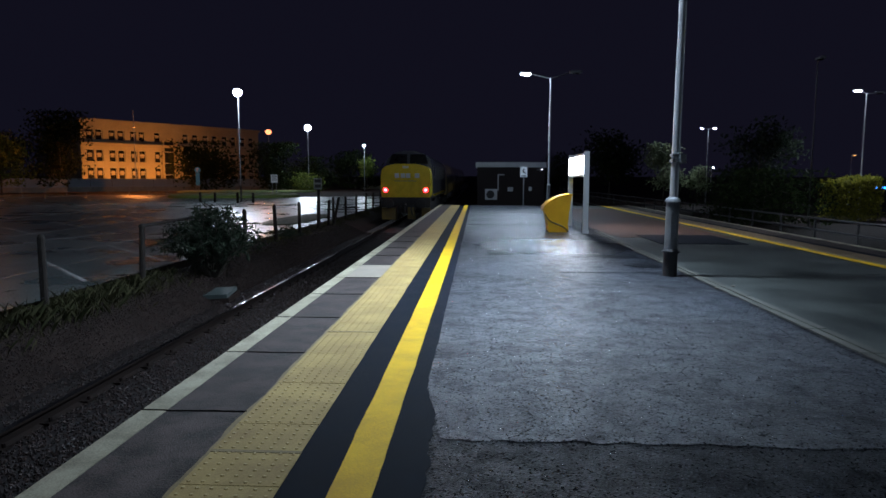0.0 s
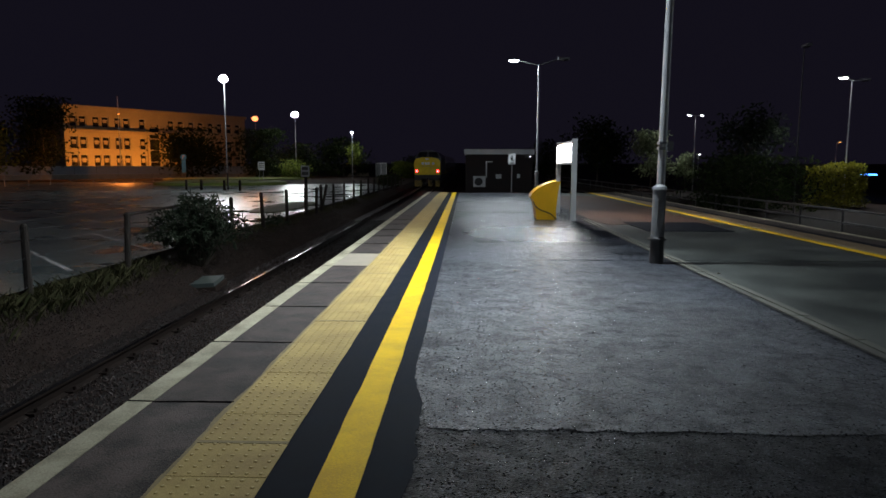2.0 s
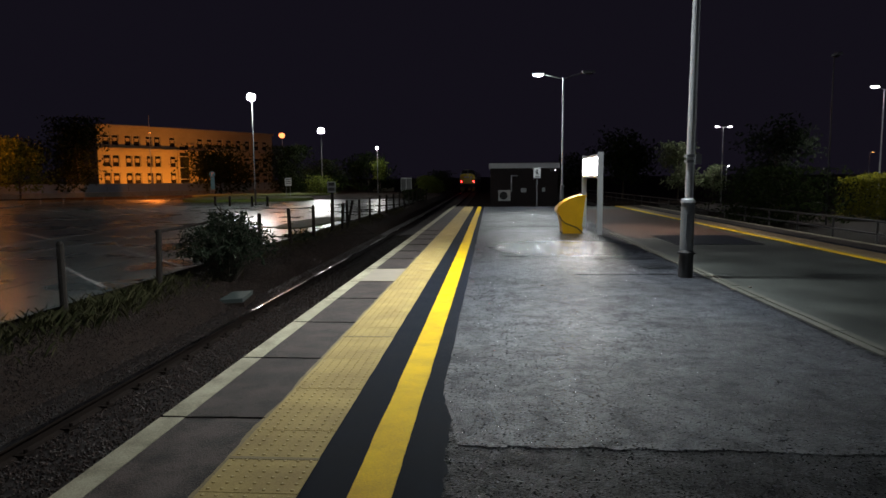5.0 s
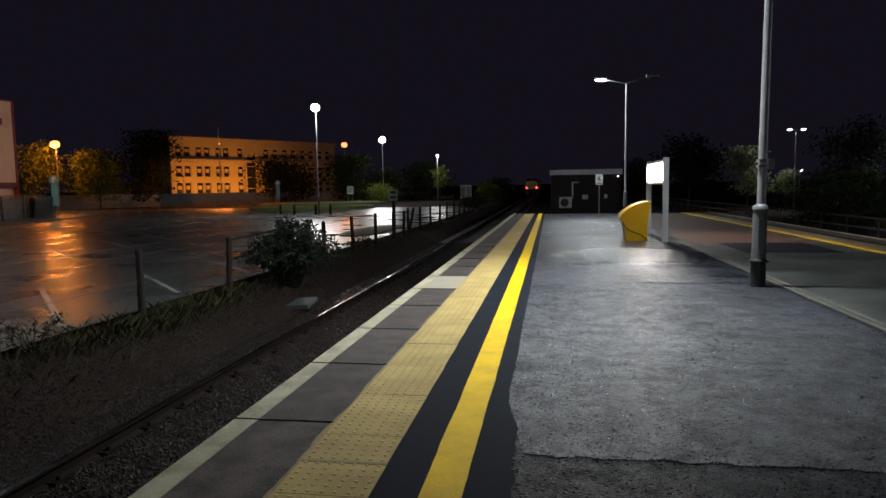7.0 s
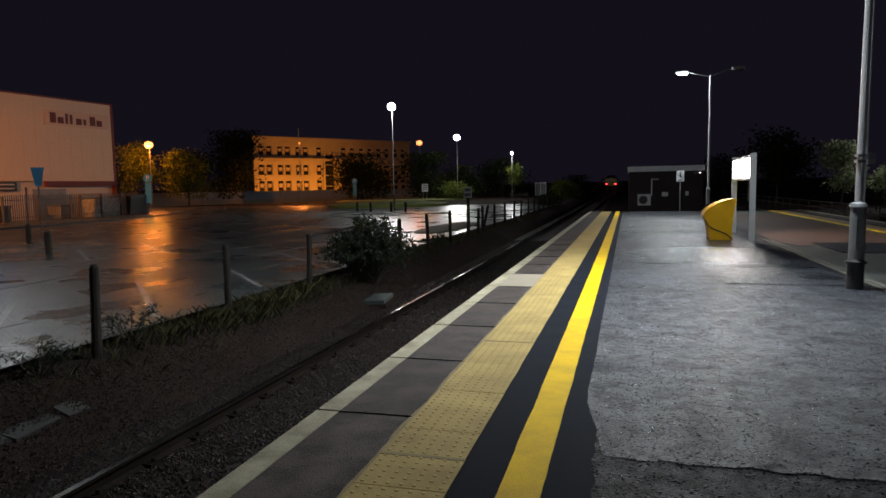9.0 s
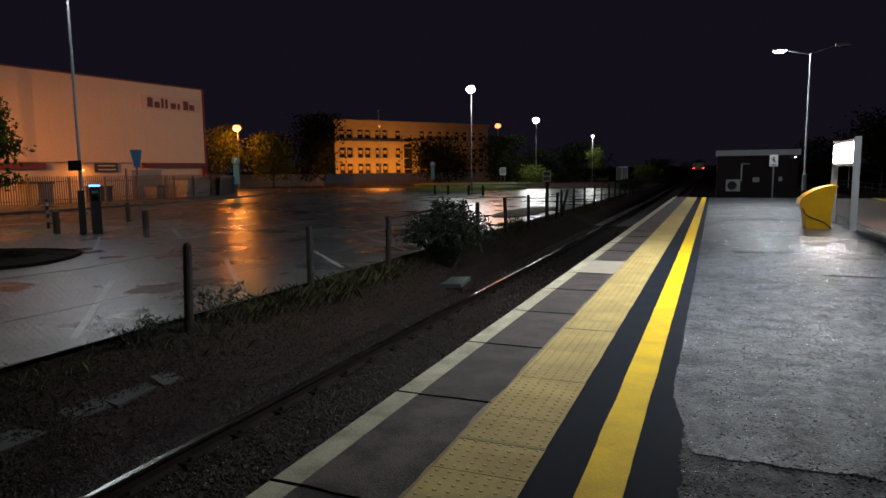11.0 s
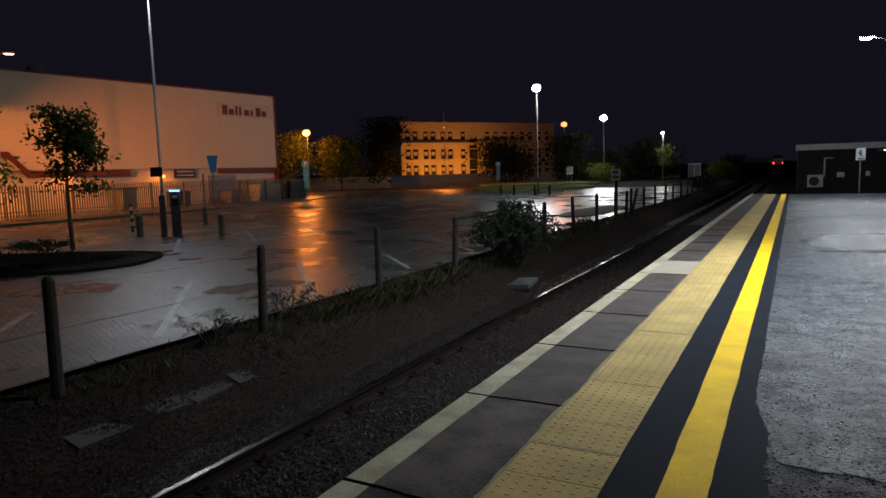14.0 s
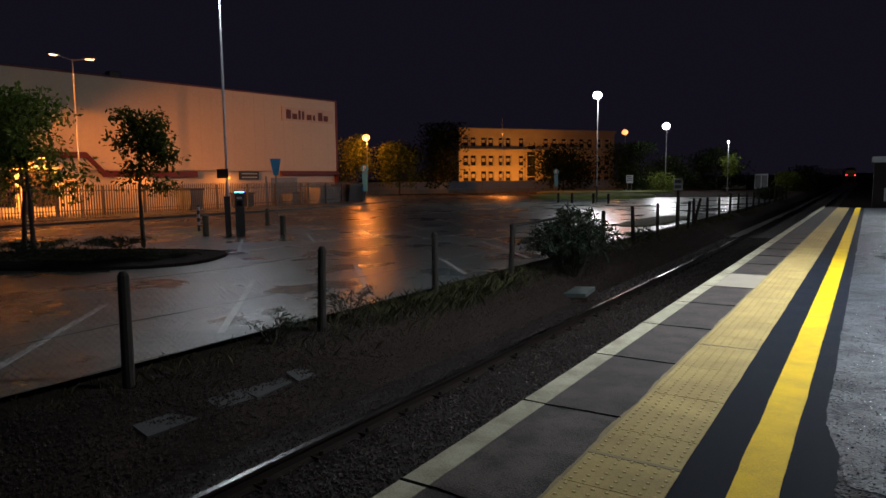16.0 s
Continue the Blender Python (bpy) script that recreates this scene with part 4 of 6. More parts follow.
def yard_pavement():
    """The raised pavement between the bays and the yard fence, with its kerb stones."""
    ob = tagged(new("pavement"), "wet raised pavement with kerb stones along the yard fence", "pavement", kind="structure")
    front = [(-33.2, -8.0), (-33.3, 20.0), (-33.6, 32.0), (-35.6, 43.0), (-39.0, 53.0), (-45.0, 61.0)]
    back = [(-38.9, -8.0), (-38.5, 20.0), (-38.3, 40.0), (-40.2, 47.6), (-44.0, 56.6), (-48.0, 63.0)]
    verts = [(x, y, CAR + 0.11) for x, y in front] + [(x, y, CAR + 0.11) for x, y in back]
    n = len(front)
    raw("surface", verts, [(k, n + k, n + k + 1, k + 1) for k in range(n - 1)], CARPARK, ob)
    for (x0, y0), (x1, y1) in zip(front, front[1:]):
        length, ang = math.hypot(x1 - x0, y1 - y0), math.atan2(y1 - y0, x1 - x0)
        count = max(1, round(length / 0.92))
        for k in range(count):
            o = boxes("kerb_stone", KERB_DARK, ob, (0.006, length / count - 0.006, -0.11, 0.03, -0.06, 0.125))
            f = k / count
            o.matrix_basis = Matrix.Translation((x0 + f * (x1 - x0), y0 + f * (y1 - y0), CAR)) @ Matrix.Rotation(ang, 4, "Z")


yard_pavement()


def hoarding():
    ob = thing("hoarding", "long blue-grey boarded hoarding on a low wall", "fence")
    pts = [(-64.0, 71.0), (-53.0, 84.0), (-38.0, 94.0), (-28.5, 99.0)]
    for (x0, y0), (x1, y1) in zip(pts, pts[1:]):
        length, ang = math.hypot(x1 - x0, y1 - y0), math.atan2(y1 - y0, x1 - x0)
        m = Matrix.Translation((x0, y0, 0)) @ Matrix.Rotation(ang, 4, "Z")
        bm = bmesh.new()
        box(bm, 0, length, -0.1, 0.1, CAR - 0.05, 0.25, m)
        part("low_wall", bm, CONCRETE_GREY, ob)
        n = int(length / 2.4)
        for k in range(n):
            bm = bmesh.new()
            box(bm, k * length / n + 0.02, (k + 1) * length / n - 0.02, -0.02, 0.02, 0.25, 1.36, m)
            part("board", bm, HOARDING, ob)
            bm = bmesh.new()
            box(bm, k * length / n - 0.05, k * length / n + 0.05, 0.02, 0.12, 0.25, 1.39, m)
            part("post", bm, STEEL_DARK, ob)


hoarding()


def guard_rail():
    """A low railing along the far side of the car park."""
    pts = [(-41.5, 50.0), (-41.0, 55.0), (-38.5, 64.0), (-33.0, 74.0)]
    ob = thing("guard_rail", "low steel pedestrian guard rail along the pavement", "railing")
    for (x0, y0), (x1, y1) in zip(pts, pts[1:]):
        n = max(2, int(math.hypot(x1 - x0, y1 - y0) / 2.0))
        tubes("top_rail", STEEL_GREY, ob, ((x0, y0, CAR + 1.0), (x1, y1, CAR + 1.0), 0.025), n=6)
        tubes("bottom_rail", STEEL_GREY, ob, ((x0, y0, CAR + 0.15), (x1, y1, CAR + 0.15), 0.02), n=6)
        for k in range(n):
            f = k / n
            x, y = x0 + f * (x1 - x0), y0 + f * (y1 - y0)
            tubes("post", STEEL_GREY, ob, ((x, y, CAR - 0.02), (x, y, CAR + 1.02), 0.03), n=6)
    x0, y0 = pts[0]
    for k in range(34):
        f = k / 34
        tubes("bar", STEEL_GREY, ob, ((x0 + f * 0.5, y0 + f * 5.0, CAR + 0.15), (x0 + f * 0.5, y0 + f * 5.0, CAR + 1.0), 0.009), n=5)


guard_rail()


def boundary_fence():
    """Dark posts with wire mesh between the track and the car park."""
    ob = thing("boundary_fence", "dark timber posts with sagging wire mesh beside the track", "fence")
    post = bmesh.new()
    tube(post, (0, 0, -0.15), (0, 0, 1.03), 0.062, 0.056, 10)
    tube(post, (0, 0, 1.03), (0, 0, 1.07), 0.056, 0.03, 10)
    me = mesh_of("post", post, WOOD_POST)
    ys = [3.80 + 2.89 * (k - 3) for k in range(0, 26)]
    random.seed(4)
    for y in ys:
        o = part("post", me, None, ob)
        o.matrix_basis = pose(-6.4 + random.uniform(-0.03, 0.03), y, CAR + random.uniform(-0.04, 0.02), random.uniform(-1.5, 1.5), random.uniform(-2, 2), random.uniform(0, 90))
    for z in (0.98, 0.55, 0.12):
        bm = bmesh.new()
        for a, b in zip(ys, ys[1:]):
            mid = (a + b) / 2
            sag = 0.035 if z > 0.9 else 0.015
            tube(bm, (-6.4, a, CAR + z), (-6.4, mid, CAR + z - sag), 0.0035, None, 5, False)
            tube(bm, (-6.4, mid, CAR + z - sag), (-6.4, b, CAR + z), 0.0035, None, 5, False)
        part("wire", bm, STEEL_DARK, ob)
    verts, faces = [], []
    for s in (1, -1):
        y = -3.0
        while y < 13.0:
            n0 = len(verts)
            w, h = 0.0012, 0.86
            y1 = y + s * h
            verts += [(-6.4, y - w, CAR + 0.1), (-6.4, y + w, CAR + 0.1), (-6.4, y1 + w, CAR + 0.1 + h), (-6.4, y1 - w, CAR + 0.1 + h)]
            faces.append((n0, n0 + 1, n0 + 2, n0 + 3))
            y += 0.075
    o = raw("mesh", verts, faces, STEEL_DARK, ob)
    o["kind"] = "stuff"
    rail = bmesh.new()
    tube(rail, (-6.42, ys[6], CAR + 0.98), (-6.42, ys[7], CAR + 1.02), 0.03, None, 8)
    part("timber_rail", rail, WOOD_POST, ob)


boundary_fence()


def marker_post():
    """A stout post with a small boarded sign at the fence, and timbers leaning by it."""
    ob = thing("marker_post", "dark timber post with a small two-panel board at the fence", "post", at=pose(-6.55, 27.6, CAR))
    tubes("post", WOOD_POST, ob, ((0, 0, -0.1), (0, 0, 1.62), 0.07, 0.065), n=10)
    board = boxes("board", STEEL_GREY, ob, (-0.17, 0.17, -0.10, -0.072, 1.46, 1.92), soft=0.008)
    for z in (1.53, 1.74):
        boxes("panel", STEEL_DARK, board, (-0.13, 0.13, -0.112, -0.10, z, z + 0.13))
    for y, lean in ((28.3, 24), (29.4, -18)):
        t = thing("leaning_timber", "weathered timber leaning against the fence wire", "timber", "leaning timbers", pose(-6.3, y, CAR - 0.08, lean, 8, 0))
        boxes("beam", WOOD_POST, t, (-0.05, 0.05, -0.05, 0.05, -0.05, 1.2), soft=0.01)


marker_post()


def far_railing():
    ob = thing("trackside_railing", "dark post and rail fence beyond the far track", "railing")
    for z in (-0.05, -0.5):
        tubes("rail", STEEL_DARK, ob, ((13.5, -10, z), (13.5, 110, z), 0.04), n=8)
    for k in range(40):
        y = -9.0 + 3.0 * k
        tubes("post", STEEL_DARK, ob, ((13.5, y, -1.2), (13.5, y, -0.02), 0.045), n=8)


far_railing()


# ---- car park furniture ----
def pay_machine():
    ob = thing("pay_machine", "dark pay-and-display machine with a blue lit top", "ticket machine", at=pose(-19.55, 16.5, CAR, 0, 0, 48))
    bm = bmesh.new()
    prism(bm, [(-0.16, 0.0), (-0.16, 1.5), (-0.12, 1.58), (0.12, 1.58), (0.16, 1.5), (0.16, 0.0)], -0.15, 0.15)
    soften(bm, 0.02, 2)
    part("cabinet", bm, STEEL_DARK, ob)
    boxes("lit_strip", BLUE_GLOW, ob, (-0.165, 0.165, -0.155, 0.155, 1.585, 1.63), label="glowing blue strip")
    boxes("screen", GLASS_DARK, ob, (-0.10, 0.10, -0.160, -0.148, 1.1, 1.3))
    boxes("label_plate", FRAME_WHITE, ob, (-0.09, 0.09, -0.158, -0.148, 1.36, 1.44))
    side = thing("service_cabinet", "tall dark narrow cabinet beside the pay machine", "cabinet", at=pose(-19.82, 16.17, CAR, 0, 0, 48))
    boxes("body", STEEL_DARK, side, (-0.105, 0.105, -0.105, 0.105, 0, 1.42), soft=0.02)
    boxes("cap", STEEL_DARK, side, (-0.12, 0.12, -0.12, 0.12, 1.42, 1.46), soft=0.01)
    sign = thing("post_sign", "small dark sign plate strapped to the lamp post", "sign", at=pose(-23.6, 19.26, CAR))
    boxes("plate", STEEL_DARK, sign, (-0.42, 0.30, -0.14, -0.12, 2.15, 2.55), soft=0.01)
    tubes("strap", GALVANISED, sign, ((0, 0.1, 2.3), (0, 0.1, 2.36), 0.12), n=14)


pay_machine()


def bollards():
    spec = [(-23.0, 17.3, 1.05, 0.055, True), (-20.75, 15.9, 0.75, 0.11, False), (-18.3, 17.4, 0.72, 0.11, False), (-23.7, 21.6, 0.7, 0.1, False)]
    for x, y, h, r, striped in spec:
        ob = thing("bollard", "thin black and white banded marker post" if striped else "short dark timber bollard", "bollard", "car park bollards", pose(x, y, CAR))
        tubes("post", STEEL_DARK if striped else BOLLARD_WOOD, ob, ((0, 0, -0.02), (0, 0, h), r), ((0, 0, h), (0, 0, h + 0.04), r, r * 0.6), n=12)
        if striped:
            for z in (0.25, 0.55, 0.85):
                tubes("band", WHITE_PANEL, ob, ((0, 0, z), (0, 0, z + 0.14), r * 1.06), n=12)
    for k in range(4):
        x, y = -17.2 - 1.7 * k + 0.3 * (k % 2), 50.6 + 0.5 * k
        ob = thing("bollard", "short dark timber bollard", "bollard", "bollards by the grass bank", pose(x, y, CAR))
        tubes("post", WOOD_POST, ob, ((0, 0, -0.02), (0, 0, 0.75), 0.1), ((0, 0, 0.75), (0, 0, 0.8), 0.1, 0.06), n=12)


bollards()


def signs():
    a = thing("direction_sign", "tapered blue sign on a grey post", "sign", at=pose(-28.8, 27.05, CAR, 0, 0, 46))
    tubes("post", STEEL_GREY, a, ((0, 0.03, -0.02), (0, 0.03, 3.2), 0.04))
    bm = bmesh.new()
    prism(bm, [(-0.13, 2.35), (-0.30, 3.3), (0.30, 3.3), (0.13, 2.35)], -0.04, -0.015)
    part("plate", bm, SIGN_BLUE, a)
    b = thing("pole", "plain tall grey post beside the blue sign", "post", at=pose(-28.9, 26.4, CAR))
    tubes("shaft", STEEL_GREY, b, ((0, 0, -0.02), (0, 0, 2.3), 0.05))
    for x, y, h, turn in ((-40.0, 48.7, 3.5, 39), (-35.5, 83.4, 3.3, 23)):
        s = thing("parking_sign", "tall narrow blue parking sign with a white round head", "sign", "blue parking signs", pose(x, y, CAR, 0, 0, turn))
        for dx in (-0.16, 0.16):
            tubes("leg", STEEL_GREY, s, ((dx, 0, -0.02), (dx, 0, h - 0.4), 0.03), n=8)
        boxes("board", SIGN_BLUE, s, (-0.24, 0.24, -0.06, -0.03, 1.0, h - 0.75), soft=0.01)
        bm = bmesh.new()
        bmesh.ops.create_cone(bm, cap_ends=True, segments=24, radius1=0.36, radius2=0.36, depth=0.03, matrix=pose(0, -0.05, h - 0.36, 90))
        disc = part("disc", bm, SIGN_BLUE, s)
        boxes("symbol", WHITE_PANEL, disc, (-0.12, -0.05, -0.075, -0.062, h - 0.58, h - 0.14), (-0.05, 0.12, -0.075, -0.062, h - 0.22, h - 0.14), (0.05, 0.12, -0.075, -0.062, h - 0.36, h - 0.22), (-0.05, 0.05, -0.075, -0.062, h - 0.42, h - 0.36))
    n = thing("notice_sign", "small pale notice sign on two posts by the grass", "sign", at=pose(-21.7, 70.7, CAR, 0, 0, 17))
    tubes("post", STEEL_GREY, n, ((-0.2, 0, -0.02), (-0.2, 0, 2.3), 0.035), n=8)
    tubes("post", STEEL_GREY, n, ((0.2, 0, -0.02), (0.2, 0, 2.3), 0.035), n=8)
    board = boxes("board", WHITE_PANEL, n, (-0.35, 0.35, -0.06, -0.035, 1.45, 2.3), soft=0.01)
    for z in (2.1, 1.9, 1.7):
        boxes("text_bar", STEEL_DARK, board, (-0.25, 0.25, -0.066, -0.06, z, z + 0.07))
    c = thing("cabinet", "white double-door equipment cabinet beyond the car park", "cabinet", at=pose(-13.7, 109.0, -0.2, 0, 0, 7))
    boxes("body", WHITE_PANEL, c, (-0.9, 0.9, 0, 0.8, -0.2, 2.15), soft=0.03)
    for x in (-0.82, 0.06):
        boxes("door", STEEL_GREY, c, (x, x + 0.76, -0.03, 0.0, 0.1, 1.95), soft=0.01)
    w = thing("low_wall", "pale low concrete wall by the white cabinet", "wall", at=pose(-17.0, 108.0, -0.2, 0, 0, 7))
    boxes("wall_body", CONCRETE_PALE, w, (-2.0, 1.4, 0, 0.3, -0.2, 0.55), soft=0.02)
    bl = thing("lit_blue_sign", "small blue lit sign beyond the hedge", "sign", at=pose(33.0, 56.0, -1.0))
    tubes("post", STEEL_DARK, bl, ((0, 0, -0.02), (0, 0, 1.7), 0.05))
    boxes("lit_face", BLUE_GLOW, bl, (-0.6, 0.9, -0.05, 0.05, 1.75, 1.87), label="glowing blue strip")


signs()


def verges():
    """Planted island with a kerb, and the grass bank."""
    def blob(name, cx, cy, rx, ry, turn, top, material, label, kerb=True):
        ob = tagged(new(name), label, "island" if kerb else "grass", kind="structure")
        n = 48
        ring = []
        for k in range(n):
            a = k * math.tau / n
            c, s = math.cos(a), math.sin(a)
            q = (abs(c) ** 3 + abs(s) ** 3) ** (-1 / 3)
            p = Matrix.Rotation(radians(turn), 2) @ Vector((rx * q * c, ry * q * s))
            ring.append(p)
        verts, faces = [], []
        for f, z in ((1.0, 0.0), (0.99, top * 0.8), (0.9, top), (0.55, top * 1.15), (0.2, top * 1.2)):
            for p in ring:
                verts.append((cx + p.x * f, cy + p.y * f, CAR - 0.03 + z + 0.03 * noise.noise((p.x * f, p.y * f, 0))))
        for j in range(4):
            for k in range(n):
                faces.append((j * n + k, j * n + (k + 1) % n, (j + 1) * n + (k + 1) % n, (j + 1) * n + k))
        faces.append(tuple(range(4 * n, 5 * n)))
        raw("soil", verts, faces, material, ob)
        if kerb:
            for k in range(n):
                a, b = ring[k], ring[(k + 1) % n]
                d = b - a
                # shade on the kerb's near side is put into its dark earth colour
                o = boxes("kerb_stone", EARTH, ob, (0, d.length - 0.012, -0.06, 0.07, -0.05, 0.07))
                o.matrix_basis = Matrix.Translation((cx + a.x, cy + a.y, CAR)) @ Matrix.Rotation(math.atan2(d.y, d.x), 4, "Z")
        return ob
    blob("pavement", -17.3, 9.3, 3.6, 2.1, 30, 0.09, EARTH, "planted traffic island with a stone kerb")
    blob("verge", -25.0, 68.0, 6.5, 6.0, 20, 0.35, TURF, "mown grass bank beside the car park", False)
    blob("verge", -30.5, 88.0, 9.0, 6.5, 30, 0.3, TURF, "mown grass bank below the hoarding", False)
    blob("verge", -8.2, 30.5, 0.9, 4.0, 0, 0.1, GRASS_GROUND, "dark grassy corner of the car park", False)


verges()


# ---- railway ----
def rails(track, offset, y0, y1, step, straight):
    for s in (-0.7525, 0.7525):
        prof = [(-0.07, -0.159), (-0.07, -0.145), (-0.01, -0.125), (-0.01, -0.04), (-0.036, -0.03), (-0.036, -0.003), (-0.03, 0.0), (0.03, 0.0), (0.036, -0.003), (0.036, -0.03), (0.01, -0.04), (0.01, -0.125), (0.07, -0.145), (0.07, -0.159)]
        verts, faces = [], []
        n = len(prof)
        ys = np.arange(y0, y1 + 0.1, step)
        for y in ys:
            cx = offset if straight else track_x(y)
            for x, z in prof:
                verts.append((cx + s + x, y, RAIL + z + rise(y)))
        top, web = [], []
        for j in range(len(ys) - 1):
            for k in range(n - 1):
                f = (j * n + k, j * n + k + 1, (j + 1) * n + k + 1, (j + 1) * n + k)
                (top if k in (5, 6, 7) else web).append(f)
        raw("rail_web", verts, web, RUST, track)
        raw("rail_head", verts, top, RAIL_TOP, track, "polished rail head")


track_left = thing("railway_track", "steel rails on sleepers and dark stone ballast", "railway track", "railway tracks", kind="structure")
rails(track_left, 0, -30, 430, 5.0, False)
track_right = thing("railway_track", "steel rails on sleepers beyond the far platform edge", "railway track", "railway tracks", kind="structure")
rails(track_right, 10.15, -30, 400, 10.0, True)


def ballast_bed(track, straight, cx):
    verts, faces = [], []
    ys = [-30, -10, 0, 10, 20, 40, 55, 70, 100, 140, 190, 240, 300, 430]
    prof = [(-2.3, -0.32), (-1.75, -0.18), (-1.3, -0.15), (1.3, -0.15), (1.6, -0.19)]
    for y in ys:
        c = cx if straight else track_x(y)
        for x, z in prof:
            verts.append((c + x, y, RAIL + z - 0.01 + rise(y)))
    for j in range(len(ys) - 1):
        for k in range(4):
            faces.append((j * 5 + k, j * 5 + k + 1, (j + 1) * 5 + k + 1, (j + 1) * 5 + k))
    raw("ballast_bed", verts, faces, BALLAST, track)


ballast_bed(track_left, False, 0)
ballast_bed(track_right, True, 10.15)


# ---- train ----
def loco():
    ob = thing("locomotive", "dark diesel locomotive with a yellow end and red tail lamps", "locomotive")
    # local: rear face at y = 0, train runs on in +y; z = 0 is the rail head
    bm = bmesh.new()
    nose = [(-1.28, 1.38), (-1.33, 1.6), (-1.33, 2.6), (-1.27, 2.88), (-1.05, 3.05), (-0.55, 3.16), (0.55, 3.16), (1.05, 3.05), (1.27, 2.88), (1.33, 2.6), (1.33, 1.6), (1.28, 1.38)]
    prism(bm, nose, 0.0, 1.75)
    soften(bm, 0.09, 3)
    front = part("nose", bm, LOCO_YELLOW, ob, "yellow nose end")
    for x in (-0.42, 0.42):
        boxes("nose_door", LOCO_YELLOW, front, (x - 0.38, x + 0.38, -0.02, 0.02, 1.5, 2.75), soft=0.01)
    for x in (-0.46, -0.14, 0.14, 0.62):
        boxes("lamp_panel", WHITE_PANEL, front, (x - 0.12, x + 0.12, -0.035, -0.01, 2.42, 2.66), soft=0.01)
    boxes("lamp_panel", WHITE_PANEL, front, (-0.16, 0.16, -0.03, 0.0, 2.93, 3.05), soft=0.01)
    boxes("handrail", STEEL_GREY, front, (-0.6, 0.6, -0.05, -0.02, 2.24, 2.27))
    for x in (-1.08, 1.08):
        bm = bmesh.new()
        bmesh.ops.create_cone(bm, cap_ends=True, segments=20, radius1=0.13, radius2=0.11, depth=0.012, matrix=pose(x, -0.007, 1.77, 90))
        lamp = part("tail_lamp", bm, TAIL_RED, front, "glowing red tail lamp")
        bm = bmesh.new()
        bmesh.ops.create_cone(bm, cap_ends=True, segments=16, radius1=0.06, radius2=0.05, depth=0.01, matrix=pose(x, -0.02, 1.77, 90))
        part("tail_lamp_core", bm, TAIL_CORE, front, "bright lamp centre")
    bm = bmesh.new()
    cab = [(-1.33, 1.3), (-1.35, 2.9), (-1.2, 3.45), (-0.8, 3.78), (-0.3, 3.92), (0.3, 3.92), (0.8, 3.78), (1.2, 3.45), (1.35, 2.9), (1.33, 1.3)]
    prism(bm, cab, 1.7, 18.4)
    soften(bm, 0.05, 2)
    body = part("body", bm, LOCO_DARK, ob)
    for x0, x1 in ((-1.1, -0.08), (0.08, 1.1)):
        bm = bmesh.new()
        vs = [bm.verts.new(p) for p in ((x0, 1.66, 3.2), (x1, 1.66, 3.2), (x1 * 0.86 if x1 > 1 else x1, 1.69, 3.74), (x0 * 0.86 if x0 < -1 else x0, 1.69, 3.74))]
        bm.faces.new(vs)
        bmesh.ops.solidify(bm, geom=bm.faces[:], thickness=0.02)
        part("cab_window", bm, GLASS_DARK, body)
    for s in (-1, 1):
        for y in (2.4, 16.6):
            boxes("side_window", GLASS_DARK, body, (s * 1.355 - 0.01, s * 1.355 + 0.01, y, y + 0.9, 2.55, 3.2))
        for k in range(6):
            boxes("grille", STEEL_DARK, body, (s * 1.36 - 0.015, s * 1.36 + 0.015, 4.6 + 1.9 * k, 6.0 + 1.9 * k, 2.3, 3.1))
        boxes("stripe", LOCO_YELLOW, body, (s * 1.36 - 0.012, s * 1.36 + 0.012, 1.9, 18.2, 1.42, 1.5))
    # valance, buffers, coupling
    boxes("valance", LOCO_DARK_YELLOW, ob, (-1.3, -0.55, 0.1, 0.5, 0.18, 0.82), soft=0.03)
    boxes("valance", LOCO_DARK_YELLOW, ob, (0.1, 0.5, 0.1, 0.5, 0.2, 0.85), soft=0.03)
    boxes("valance", LOCO_DARK_YELLOW, ob, (0.85, 1.3, 0.1, 0.5, 0.18, 0.82), soft=0.03)
    boxes("buffer_beam", UNDERFRAME, ob, (-1.32, 1.32, 0.05, 0.6, 0.85, 1.36), soft=0.03)
    for x in (-0.86, 0.86):
        tubes("buffer", UNDERFRAME, ob, ((x, 0.1, 1.06), (x, -0.38, 1.06), 0.11), ((x, -0.38, 1.06), (x, -0.46, 1.06), 0.26, 0.25), n=18)
    tubes("coupling", UNDERFRAME, ob, ((0, 0.1, 1.0), (0, -0.3, 0.95), 0.06), ((0, -0.3, 0.95), (0, -0.34, 0.5), 0.05), n=8)
    for x in (-0.45, -0.25, 0.3, 0.5):
        tubes("brake_hose", BLACK, ob, ((x, 0.05, 0.95), (x, -0.1, 0.75), 0.03), ((x, -0.1, 0.75), (x + 0.08, -0.04, 0.42), 0.03), n=8)
    for yc in (3.6, 14.8):
        boxes("bogie", UNDERFRAME, ob, (-1.2, 1.2, yc - 2.2, yc + 2.2, 0.45, 1.0), soft=0.05)
        for dy in (-1.7, 0, 1.7):
            for s in (-1, 1):
                tubes("wheel", UNDERFRAME, ob, ((s * 0.7, yc + dy, 0.52), (s * 0.84, yc + dy, 0.52), 0.52), n=24)
    boxes("fuel_tank", UNDERFRAME, ob, (-1.15, 1.15, 6.6, 11.8, 0.35, 1.25), soft=0.08)
    return ob


